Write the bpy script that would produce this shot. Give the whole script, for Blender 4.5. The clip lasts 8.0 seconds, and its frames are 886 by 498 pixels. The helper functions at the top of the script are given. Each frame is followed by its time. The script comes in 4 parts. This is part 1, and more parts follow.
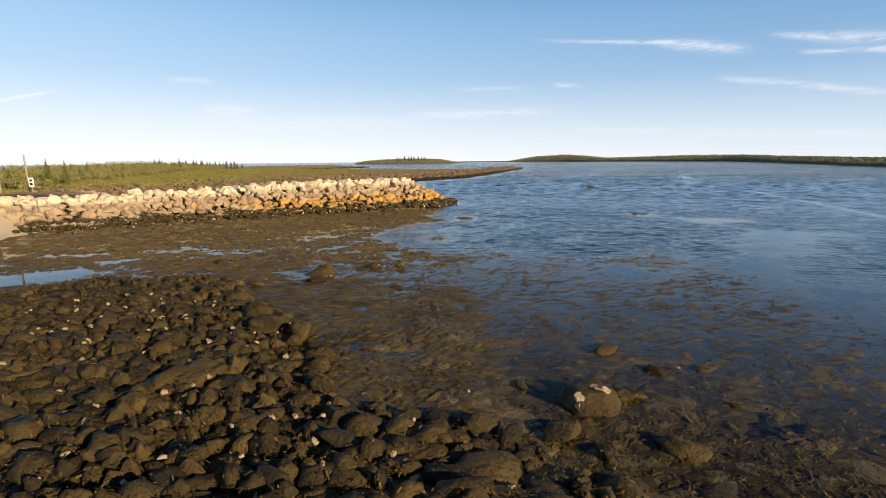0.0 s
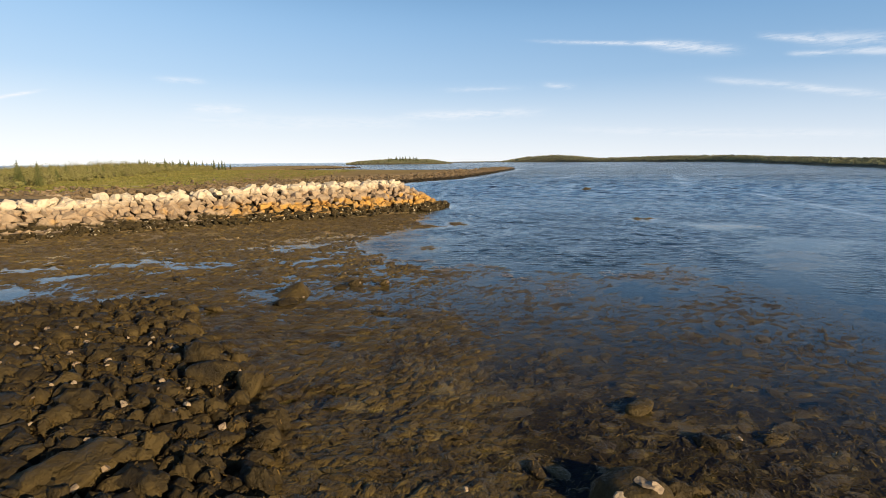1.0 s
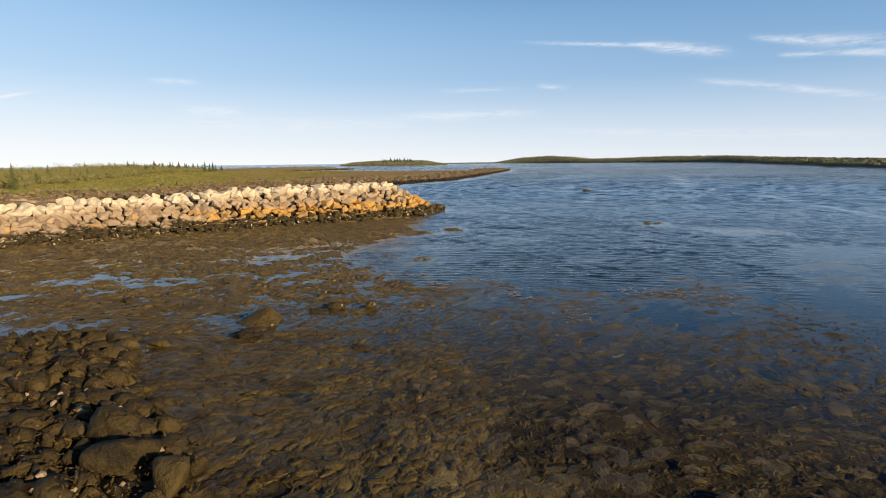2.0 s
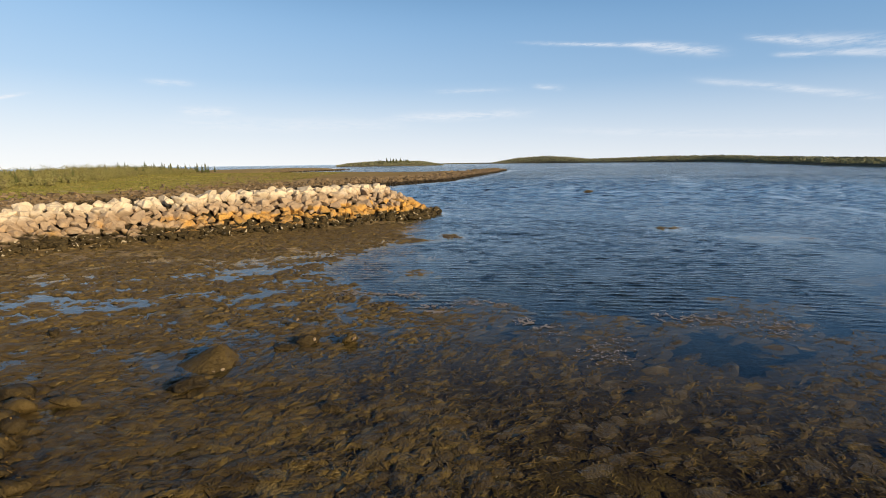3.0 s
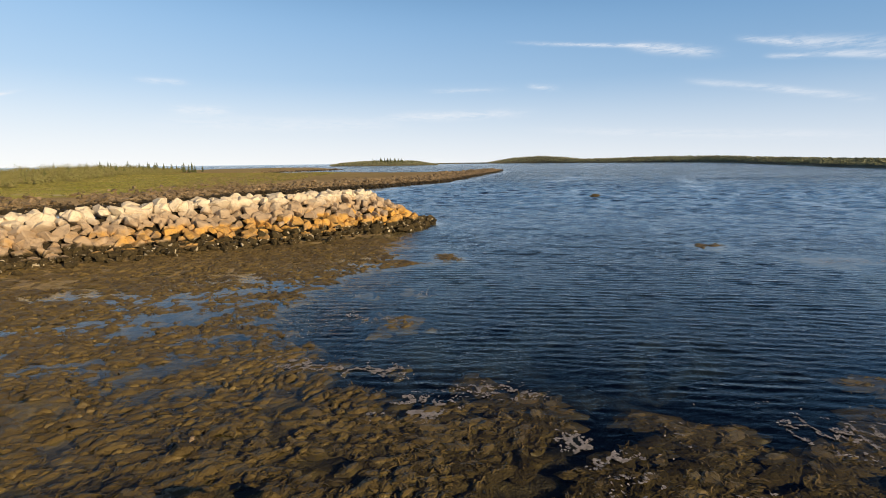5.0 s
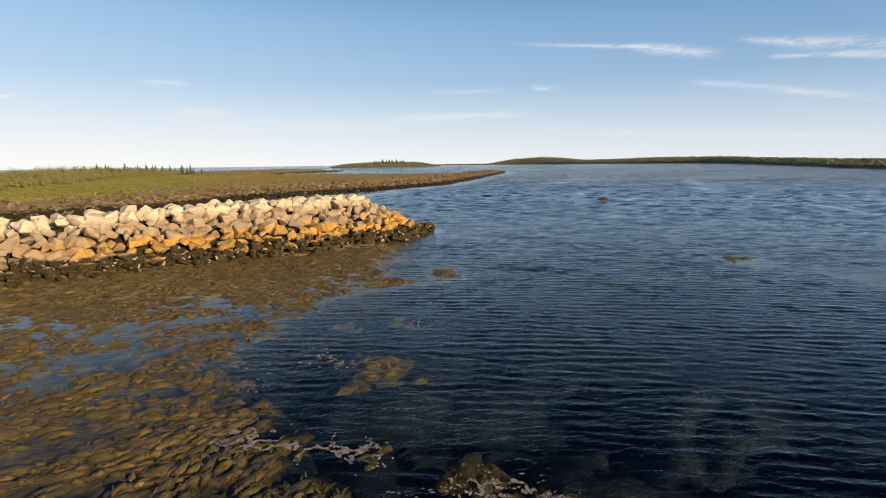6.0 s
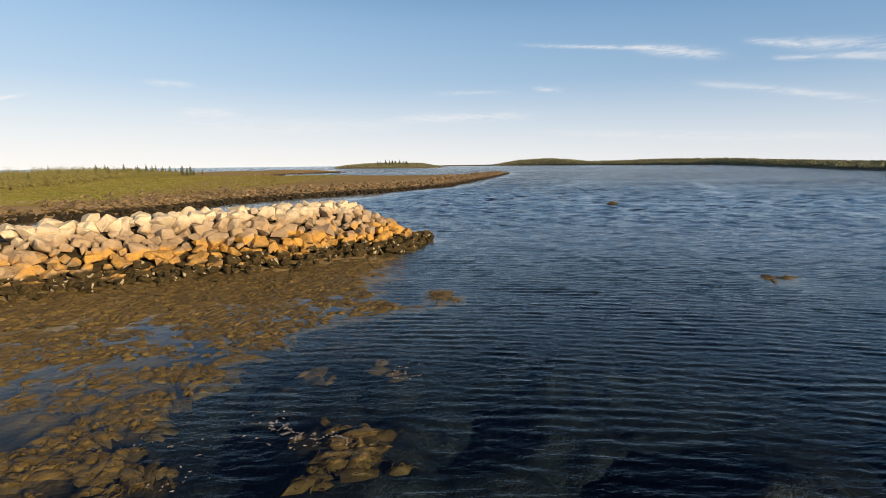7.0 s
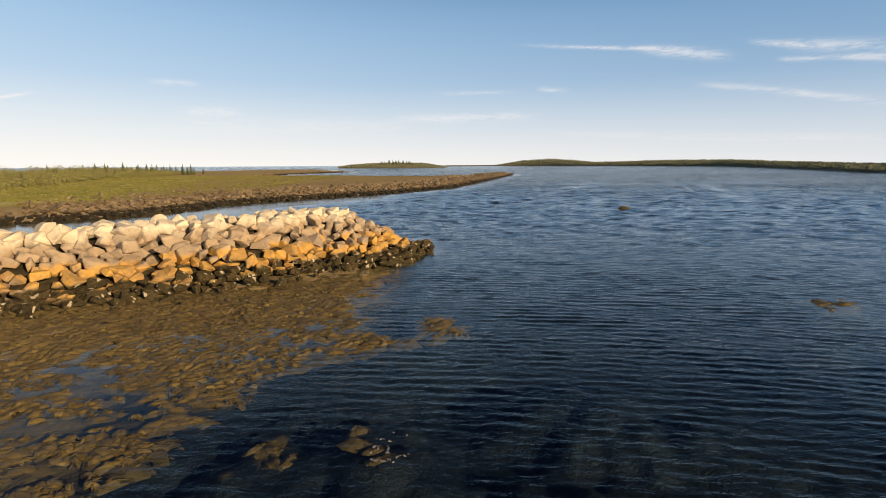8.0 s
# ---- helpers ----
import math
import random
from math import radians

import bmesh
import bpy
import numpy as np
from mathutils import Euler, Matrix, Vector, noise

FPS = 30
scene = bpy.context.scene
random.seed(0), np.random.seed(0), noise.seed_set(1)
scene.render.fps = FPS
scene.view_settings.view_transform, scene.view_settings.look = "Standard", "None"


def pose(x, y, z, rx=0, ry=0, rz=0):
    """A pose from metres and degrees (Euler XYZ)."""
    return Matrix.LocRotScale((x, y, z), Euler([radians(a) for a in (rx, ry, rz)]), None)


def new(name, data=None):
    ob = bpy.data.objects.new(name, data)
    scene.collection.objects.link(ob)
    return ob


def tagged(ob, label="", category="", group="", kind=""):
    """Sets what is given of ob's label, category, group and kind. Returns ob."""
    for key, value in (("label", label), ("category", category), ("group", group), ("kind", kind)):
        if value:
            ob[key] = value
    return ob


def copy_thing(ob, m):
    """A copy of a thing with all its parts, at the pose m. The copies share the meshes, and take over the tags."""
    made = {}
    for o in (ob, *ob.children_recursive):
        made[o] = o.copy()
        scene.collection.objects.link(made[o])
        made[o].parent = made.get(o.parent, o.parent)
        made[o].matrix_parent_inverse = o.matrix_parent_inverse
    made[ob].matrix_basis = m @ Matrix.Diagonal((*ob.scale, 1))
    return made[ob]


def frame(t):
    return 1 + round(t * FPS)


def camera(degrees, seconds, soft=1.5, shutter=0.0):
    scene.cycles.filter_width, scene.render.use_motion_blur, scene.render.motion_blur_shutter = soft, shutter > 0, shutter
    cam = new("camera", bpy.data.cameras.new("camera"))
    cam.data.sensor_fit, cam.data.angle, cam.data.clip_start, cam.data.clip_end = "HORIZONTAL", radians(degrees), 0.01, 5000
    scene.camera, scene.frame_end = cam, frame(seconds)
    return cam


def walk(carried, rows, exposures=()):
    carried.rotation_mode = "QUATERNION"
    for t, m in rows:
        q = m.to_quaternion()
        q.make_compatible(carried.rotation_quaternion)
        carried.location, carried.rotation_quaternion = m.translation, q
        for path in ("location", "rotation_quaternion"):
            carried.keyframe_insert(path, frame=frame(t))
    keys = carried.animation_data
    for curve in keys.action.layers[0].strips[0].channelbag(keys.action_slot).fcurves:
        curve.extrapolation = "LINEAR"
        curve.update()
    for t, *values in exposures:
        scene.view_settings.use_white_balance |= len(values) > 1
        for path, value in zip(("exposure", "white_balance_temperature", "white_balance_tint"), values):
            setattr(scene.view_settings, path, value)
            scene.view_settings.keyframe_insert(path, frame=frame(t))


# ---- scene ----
from mathutils.bvhtree import BVHTree

# ------------------------------------------------------------------ camera
cam = camera(84.0, 8.0, soft=0.85)
ROWS = [
    (0.0, 0.000, 0.000, 4.497, -0.40, -10.14, 0.50),
    (0.5, 0.066, 1.345, 4.560, -0.89, -10.15, 0.49),
    (1.0, 0.090, 2.655, 4.598, -1.34, -10.12, 0.50),
    (1.5, 0.086, 4.012, 4.595, -1.71, -10.05, 0.53),
    (3.0, 0.225, 8.511, 4.560, -2.38, -9.95, 0.80),
    (3.5, 0.274, 9.963, 4.583, -2.62, -9.93, 0.76),
    (4.0, 0.303, 11.430, 4.644, -2.83, -9.93, 0.65),
    (4.5, 0.348, 12.918, 4.715, -3.03, -10.01, 0.64),
    (6.0, 0.844, 17.460, 4.863, -2.78, -9.86, 0.76),
    (6.5, 1.032, 18.979, 4.939, -2.59, -9.77, 0.73),
    (7.0, 1.230, 20.511, 5.035, -2.39, -9.75, 0.63),
    (7.5, 1.380, 22.031, 5.130, -2.21, -9.78, 0.51),
    (8.0, 1.491, 23.542, 5.227, -1.97, -9.74, 0.35),
]
walk(cam, [(t, pose(x, y, z, 90 + pitch, roll, yaw)) for t, x, y, z, yaw, pitch, roll in ROWS],
     exposures=((0.0, 0.38, 6600, 10), (3.0, 0.24, 6500, 10), (4.5, 0.25, 6500, 10), (6.0, 0.25, 6750, 11), (8.0, 0.24, 7050, 12)))

# ------------------------------------------------------------------ sky and sun
SUN_ELEVATION = 16.5
SUN_TOWARDS = Vector((0.75, -0.66)).normalized()          # plan direction to the sun

sun = new("sun", bpy.data.lights.new("sun", "SUN"))
sun.data.energy, sun.data.angle, sun.data.color = 5.0, radians(0.5), (1.0, 0.78, 0.49)
se = radians(SUN_ELEVATION)
to_sun = Vector((SUN_TOWARDS.x * math.cos(se), SUN_TOWARDS.y * math.cos(se), math.sin(se)))
sun.rotation_euler = to_sun.to_track_quat("Z", "Y").to_euler()
sun.location = (30, -30, 40)


class Nodes:
    """Short hand for building a node tree."""

    def __init__(self, tree):
        self.tree = tree
        tree.nodes.clear()

    def add(self, kind, inputs=None, **props):
        n = self.tree.nodes.new(kind)
        for k, v in props.items():
            setattr(n, k, v)
        for k, v in (inputs or {}).items():
            if isinstance(v, bpy.types.NodeSocket):
                self.tree.links.new(v, n.inputs[k])
            else:
                n.inputs[k].default_value = v
        return n

    def math(self, op, a, b=0.0, clamp=False):
        return self.add("ShaderNodeMath", {0: a, 1: b}, operation=op, use_clamp=clamp).outputs[0]

    def mix(self, fac, a, b, blend="MIX"):
        n = self.add("ShaderNodeMix", data_type="RGBA", blend_type=blend)
        for i, v in ((0, fac), (6, a), (7, b)):
            if isinstance(v, bpy.types.NodeSocket):
                self.tree.links.new(v, n.inputs[i])
            else:
                n.inputs[i].default_value = v if i == 0 else (*v, 1.0)
        return n.outputs[2]

    def noise(self, vec, scale, detail=3.0, rough=0.55, dist=0.0):
        return self.add("ShaderNodeTexNoise", {"Vector": vec, "Scale": scale, "Detail": detail, "Roughness": rough, "Distortion": dist}).outputs[0]

    def ramp(self, v, lo, hi, a=0.0, b=1.0):
        return self.add("ShaderNodeMapRange", {0: v, 1: lo, 2: hi, 3: a, 4: b}, interpolation_type="SMOOTHSTEP").outputs[0]

    def scaled(self, vec, sx, sy, sz, rz=0.0):
        return self.add("ShaderNodeMapping", {"Vector": vec, "Scale": (sx, sy, sz), "Rotation": (0, 0, rz)}).outputs[0]


def sky():
    world = bpy.data.worlds.new("sky")
    scene.world = world
    world.use_nodes = True
    n = Nodes(world.node_tree)
    air = n.add("ShaderNodeTexSky", sky_type="NISHITA", sun_disc=False, sun_elevation=se,
                sun_rotation=math.atan2(SUN_TOWARDS.x, SUN_TOWARDS.y), altitude=0.0, air_density=1.0, dust_density=0.7, ozone_density=2.0)
    way = n.add("ShaderNodeTexCoord").outputs["Generated"]
    sep = n.add("ShaderNodeSeparateXYZ", {0: way})
    az = n.math("MULTIPLY", n.math("ARCTAN2", sep.outputs[0], sep.outputs[1]), 180 / math.pi)
    el = n.math("MULTIPLY", n.math("ARCSINE", sep.outputs[2]), 180 / math.pi)
    flat = n.add("ShaderNodeCombineXYZ", {0: az, 1: el}).outputs[0]
    wisp = n.noise(n.scaled(flat, 0.22, 1.3, 1.0), 1.0, 5.0, 0.6, 0.6)
    fine = n.noise(n.scaled(flat, 0.9, 4.0, 1.0), 1.0, 4.0, 0.6, 0.4)
    total = 0.0
    # thin ice clouds: azimuth, elevation, half width, half height, slope, density
    for a, e, w, h, slope, dens in ((19.4, 11.85, 6.8, 0.17, -0.085, 0.62), (27.0, 10.8, 3.6, 0.42, -0.16, 0.6),
                                    (35.2, 10.7, 2.4, 0.26, -0.2, 0.5), (40.0, 9.9, 4.0, 0.5, -0.16, 0.5), (36.8, 9.2, 1.6, 0.2, -0.1, 0.5),
                                    (42.0, 8.7, 3.4, 0.3, -0.15, 0.5), (14.2, 7.9, 1.6, 0.24, -0.1, 0.5), (5.8, 7.8, 4.0, 0.24, 0.0, 0.3),
                                    (33.0, 7.0, 4.0, 0.28, -0.17, 0.4), (39.5, 5.7, 3.4, 0.3, -0.2, 0.45), (4.5, 5.15, 7.0, 0.45, 0.02, 0.5),
                                    (-22.4, 5.5, 2.6, 0.4, 0.0, 0.5), (-25.6, 8.1, 2.0, 0.24, 0.0, 0.4), (-39.0, 5.8, 2.2, 0.13, 0.28, 0.7),
                                    (-14.0, 4.2, 12.0, 0.7, 0.0, 0.3), (30.0, 2.6, 14.0, 0.4, -0.05, 0.3)):
        dx = n.math("DIVIDE", n.math("SUBTRACT", az, a), w)
        mid = n.math("ADD", n.math("MULTIPLY", n.math("SUBTRACT", az, a), slope), e)
        dy = n.math("DIVIDE", n.math("SUBTRACT", el, mid), h)
        q = n.math("ADD", n.math("POWER", n.math("ABSOLUTE", dx), 4.0), n.math("MULTIPLY", dy, dy))
        total = n.math("ADD", total, n.math("MULTIPLY", n.math("POWER", 2.718, n.math("MULTIPLY", q, -1.0)), dens))
    veil = n.math("MULTIPLY", total, n.ramp(n.math("ADD", n.math("MULTIPLY", wisp, 0.6), n.math("MULTIPLY", fine, 0.4)), 0.33, 0.62), clamp=True)
    haze = n.add("ShaderNodeMapRange", {0: el, 1: 0.0, 2: 19.0, 3: 0.95, 4: 0.0}).outputs[0]
    haze = n.math("POWER", haze, 1.35)
    clear = n.add("ShaderNodeHueSaturation", {"Color": air.outputs[0], "Saturation": 1.25, "Value": 1.25}).outputs[0]
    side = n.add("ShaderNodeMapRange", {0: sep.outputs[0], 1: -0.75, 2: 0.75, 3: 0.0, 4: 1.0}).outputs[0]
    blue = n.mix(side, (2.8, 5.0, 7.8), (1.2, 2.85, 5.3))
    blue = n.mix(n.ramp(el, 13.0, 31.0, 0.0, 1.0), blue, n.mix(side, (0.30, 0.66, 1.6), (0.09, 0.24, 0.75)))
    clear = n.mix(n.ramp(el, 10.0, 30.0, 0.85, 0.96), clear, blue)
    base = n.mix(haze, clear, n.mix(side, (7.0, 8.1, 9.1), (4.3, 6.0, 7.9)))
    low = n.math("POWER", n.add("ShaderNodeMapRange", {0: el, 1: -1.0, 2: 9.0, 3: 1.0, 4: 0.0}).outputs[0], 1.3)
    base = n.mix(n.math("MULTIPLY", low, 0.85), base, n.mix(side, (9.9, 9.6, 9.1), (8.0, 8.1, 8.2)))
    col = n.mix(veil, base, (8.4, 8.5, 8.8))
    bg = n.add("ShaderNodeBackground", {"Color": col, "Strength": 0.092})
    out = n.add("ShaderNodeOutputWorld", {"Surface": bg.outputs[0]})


sky()


# ------------------------------------------------------------------ materials
def material(name):
    m = bpy.data.materials.new(name)
    m.use_nodes = True
    return m, Nodes(m.node_tree)


def finish(m, n, colour, rough=0.8, bump=None, strength=0.4, dist=0.02, spec=0.3, metal=0.0):
    ins = {"Base Color": colour, "Roughness": rough, "Specular IOR Level": spec, "Metallic": metal}
    if bump is not None:
        ins["Normal"] = n.add("ShaderNodeBump", {"Height": bump, "Strength": strength, "Distance": dist}).outputs[0]
    p = n.add("ShaderNodeBsdfPrincipled", {k: (v if not isinstance(v, tuple) else (*v, 1.0)) for k, v in ins.items()})
    n.add("ShaderNodeOutputMaterial", {"Surface": p.outputs[0]})
    return m


def where(n):
    return n.add("ShaderNodeNewGeometry").outputs["Position"]


def height(n):
    return n.add("ShaderNodeSeparateXYZ", {0: where(n)}).outputs[2]


def attr(n, name):
    return n.add("ShaderNodeAttribute", attribute_name=name).outputs["Fac"]


def ground_material():
    m, n = material("ground")
    p = where(n)
    big, mid, fine = n.noise(p, 0.12, 4), n.noise(p, 0.9, 4), n.noise(p, 9.0, 5, 0.7)
    # rockweed mat over mud
    weed = n.mix(n.ramp(mid, 0.35, 0.65), (0.115, 0.084, 0.033), (0.20, 0.146, 0.052))
    weed = n.mix(n.ramp(n.noise(p, 3.8, 3), 0.5, 0.72), weed, (0.27, 0.195, 0.062))
    weed = n.mix(n.ramp(n.noise(p, 2.3, 3), 0.52, 0.75), weed, (0.062, 0.045, 0.021))
    weed = n.mix(n.ramp(fine, 0.5, 0.8, 0.0, 0.5), weed, (0.085, 0.060, 0.026))
    weed = n.mix(n.math("MULTIPLY", attr(n, "silt"), n.ramp(fine, 0.35, 0.65, 0.8, 0.35)), weed, (0.43, 0.305, 0.145))
    # bed under water: light lost with depth is painted in as near-black blue
    dimmed_bed = n.mix(mid, (0.002, 0.006, 0.012), (0.003, 0.009, 0.017))
    col = n.mix(n.ramp(height(n), -0.15, -0.035), dimmed_bed, weed)
    sand = n.mix(n.ramp(fine, 0.3, 0.7), (0.66, 0.55, 0.40), (0.52, 0.42, 0.30))
    col = n.mix(attr(n, "sand"), col, sand)
    grass = n.mix(n.ramp(big, 0.38, 0.62), (0.40, 0.38, 0.085), (0.52, 0.43, 0.15))
    grass = n.mix(n.ramp(mid, 0.45, 0.75), grass, (0.33, 0.32, 0.07))
    grass = n.mix(n.ramp(n.noise(n.scaled(p, 0.05, 0.4, 1.0, 0.4), 1.0, 4), 0.60, 0.70), grass, (0.50, 0.43, 0.28))
    grass = n.mix(n.ramp(n.noise(n.scaled(p, 0.06, 0.25, 1.0, 0.3), 1.3, 5, 0.6), 0.52, 0.66), grass, (0.27, 0.285, 0.055))
    dry = n.math("ADD", attr(n, "dry"), n.math("MULTIPLY", n.math("SUBTRACT", n.noise(n.scaled(p, 0.04, 0.16, 1.0, 0.35), 1.0, 5, 0.6), 0.5), 1.6))
    straw = n.mix(n.ramp(mid, 0.35, 0.65), (0.46, 0.345, 0.165), (0.34, 0.26, 0.12))
    grass = n.mix(n.ramp(dry, 0.3, 0.75), grass, straw)
    col = n.mix(attr(n, "grass"), col, grass)
    rubble = n.mix(n.ramp(fine, 0.35, 0.65), (0.30, 0.22, 0.115), (0.48, 0.355, 0.20))
    col = n.mix(attr(n, "rubble"), col, rubble)
    road = n.mix(n.ramp(fine, 0.3, 0.7), (0.11, 0.105, 0.10), (0.16, 0.15, 0.14))
    col = n.mix(attr(n, "road"), col, road)
    h = n.math("ADD", n.math("MULTIPLY", fine, 0.7), n.math("ADD", n.math("MULTIPLY", n.noise(p, 22.0, 3, 0.6), 0.8), n.math("MULTIPLY", n.noise(p, 4.0, 2, 0.5, 0.7), 1.3)))
    wet = n.ramp(height(n), 0.6, 0.2)
    rough = n.math("MAXIMUM", n.ramp(fine, 0.3, 0.7, 0.38, 0.8), n.math("SUBTRACT", 1.0, wet))
    return finish(m, n, col, rough, h, 1.0, 0.04, n.math("MULTIPLY", wet, 0.45))


def water_material():
    m, n = material("sea_water")
    p = where(n)
    open_sea = attr(n, "open_sea")
    slick = n.ramp(n.noise(n.scaled(p, 0.012, 0.06, 1.0, -0.35), 1.0, 4, 0.6, 1.0), 0.38, 0.60, 0.65, 1.1)
    tiny = n.noise(n.scaled(p, 2.6, 6.5, 1.0, 0.15), 1.0, 3, 0.55, 0.8)
    h = n.math("MULTIPLY", n.math("MULTIPLY", tiny, open_sea), n.math("MULTIPLY", slick, 0.03))
    chop = n.noise(n.scaled(p, 0.55, 1.5, 1.0, 0.12), 1.0, 4, 0.6, 0.5)
    h = n.math("ADD", h, n.math("MULTIPLY", n.math("MULTIPLY", chop, slick), n.math("MULTIPLY", attr(n, "distance_out"), 0.42)))
    nor = n.add("ShaderNodeBump", {"Height": h, "Strength": 1.0, "Distance": 1.0}).outputs[0]
    fres = n.add("ShaderNodeFresnel", {"IOR": 1.33, "Normal": nor}).outputs[0]
    gloss = n.add("ShaderNodeBsdfGlossy", {"Color": (0.90, 0.95, 0.98, 1), "Roughness": n.ramp(open_sea, 0.3, 0.9, 0.03, 0.09), "Normal": nor}).outputs[0]
    clear = n.add("ShaderNodeBsdfTransparent", {"Color": n.mix(open_sea, (0.62, 0.68, 0.71), (0.30, 0.44, 0.54))}).outputs[0]
    mix = n.add("ShaderNodeMixShader", {0: fres, 1: clear, 2: gloss})
    n.add("ShaderNodeOutputMaterial", {"Surface": mix.outputs[0]})
    return m


def breakwater_stone_material():
    """Quarried granite: pale and dry on top, an orange splash zone, dark weed near the water."""
    m, n = material("breakwater_stone")
    p, rnd = where(n), n.add("ShaderNodeObjectInfo").outputs["Random"]
    z = n.math("ADD", height(n), n.math("MULTIPLY", n.math("SUBTRACT", n.noise(p, 0.7, 3), 0.5), 0.9))
    z = n.math("ADD", z, n.math("MULTIPLY", n.math("SUBTRACT", rnd, 0.5), 0.75))
    fine = n.noise(p, 9.0, 5, 0.65)
    mott = n.noise(p, 2.2, 4, 0.6)
    pale = n.mix(rnd, (0.78, 0.665, 0.49), (0.62, 0.53, 0.40))
    pale = n.mix(n.ramp(fine, 0.5, 0.8, 0.0, 0.6), pale, (0.50, 0.40, 0.29))
    pale = n.mix(n.ramp(mott, 0.5, 0.72, 0.0, 0.4), pale, (0.47, 0.37, 0.26))
    tan = n.mix(rnd, (0.47, 0.345, 0.22), (0.34, 0.26, 0.185))
    tan = n.mix(n.ramp(mott, 0.5, 0.75), tan, (0.22, 0.17, 0.125))
    orange = n.mix(n.ramp(mott, 0.35, 0.65), (0.60, 0.34, 0.085), (0.40, 0.245, 0.095))
    weed = n.mix(n.ramp(fine, 0.4, 0.7), (0.042, 0.032, 0.015), (0.095, 0.070, 0.031))
    weed = n.mix(n.ramp(n.noise(p, 3.4, 2), 0.62, 0.66), weed, (0.42, 0.36, 0.26))
    east = n.ramp(n.add("ShaderNodeSeparateXYZ", {0: p}).outputs[0], -26.0, -6.0, 0.1, 0.8)
    col = n.mix(n.ramp(n.math("ADD", z, n.math("MULTIPLY", n.math("SUBTRACT", 0.8, east), 0.9)), 1.98, 2.55), tan, pale)
    col = n.mix(n.ramp(n.noise(p, 0.55, 3), 0.56, 0.74, 0.0, 0.5), col, tan)
    col = n.mix(n.math("MULTIPLY", n.ramp(rnd, 0.72, 0.8), 0.6), col, tan)
    rusty = n.math("MULTIPLY", n.ramp(z, 1.48, 1.20), n.ramp(n.math("ADD", n.math("MULTIPLY", n.noise(p, 0.9, 2), 0.8), n.math("MULTIPLY", east, 0.5)), 0.5, 0.75))
    col = n.mix(rusty, col, orange)
    col = n.mix(n.ramp(z, 0.74, 0.56), col, weed)
    seam = n.ramp(n.math("ABSOLUTE", n.math("SUBTRACT", n.noise(p, 1.7, 5, 0.6, 0.8), 0.5)), 0.0, 0.03, 0.3, 0.0)
    col = n.mix(n.math("MULTIPLY", seam, n.ramp(fine, 0.35, 0.6)), col, (0.12, 0.085, 0.05))
    h = n.math("ADD", n.math("SUBTRACT", n.math("MULTIPLY", mott, 1.2), n.math("MULTIPLY", seam, 0.5)), n.math("MULTIPLY", fine, 0.7))
    return finish(m, n, col, n.ramp(fine, 0.3, 0.7, 0.75, 0.95), h, 0.7, 0.09, 0.15)


def rock_material(name, a, b, c, rough=(0.45, 0.8), scale=1.0, island=False, foot=False, pale=0.0, pale_col=(0.55, 0.43, 0.30)):
    m, n = material(name)
    p = where(n)
    rnd = n.add("ShaderNodeNewGeometry").outputs["Random Per Island"] if island else n.add("ShaderNodeObjectInfo").outputs["Random"]
    fine, mott = n.noise(p, 11.0 * scale, 5, 0.65), n.noise(p, 2.4 * scale, 4)
    col = n.mix(n.ramp(mott, 0.35, 0.65), a, b)
    col = n.mix(n.math("MULTIPLY", n.math("POWER", rnd, 2.0), 0.6), col, c)
    col = n.mix(n.ramp(fine, 0.52, 0.78, 0.0, 0.6), col, c)
    if foot:
        col = n.mix(n.ramp(n.math("ADD", height(n), n.math("MULTIPLY", mott, 0.6)), 1.05, 0.7), col, (0.030, 0.023, 0.012))
    if pale:
        col = n.mix(n.ramp(n.noise(p, 3.1 * scale, 2), pale, pale + 0.03), col, pale_col)
    h = n.math("ADD", mott, n.math("MULTIPLY", fine, 0.6))
    return finish(m, n, col, n.ramp(fine, 0.3, 0.7, *rough), h, 1.0, 0.11, 0.2)


def leaf_material(name, a, b, c, rough=0.7, island=True):
    m, n = material(name)
    rnd = n.add("ShaderNodeNewGeometry").outputs["Random Per Island"]
    col = n.mix(rnd, a, b)
    col = n.mix(n.ramp(n.noise(where(n), 0.8, 3), 0.45, 0.7), col, c)
    return finish(m, n, col, rough, None, spec=0.25)


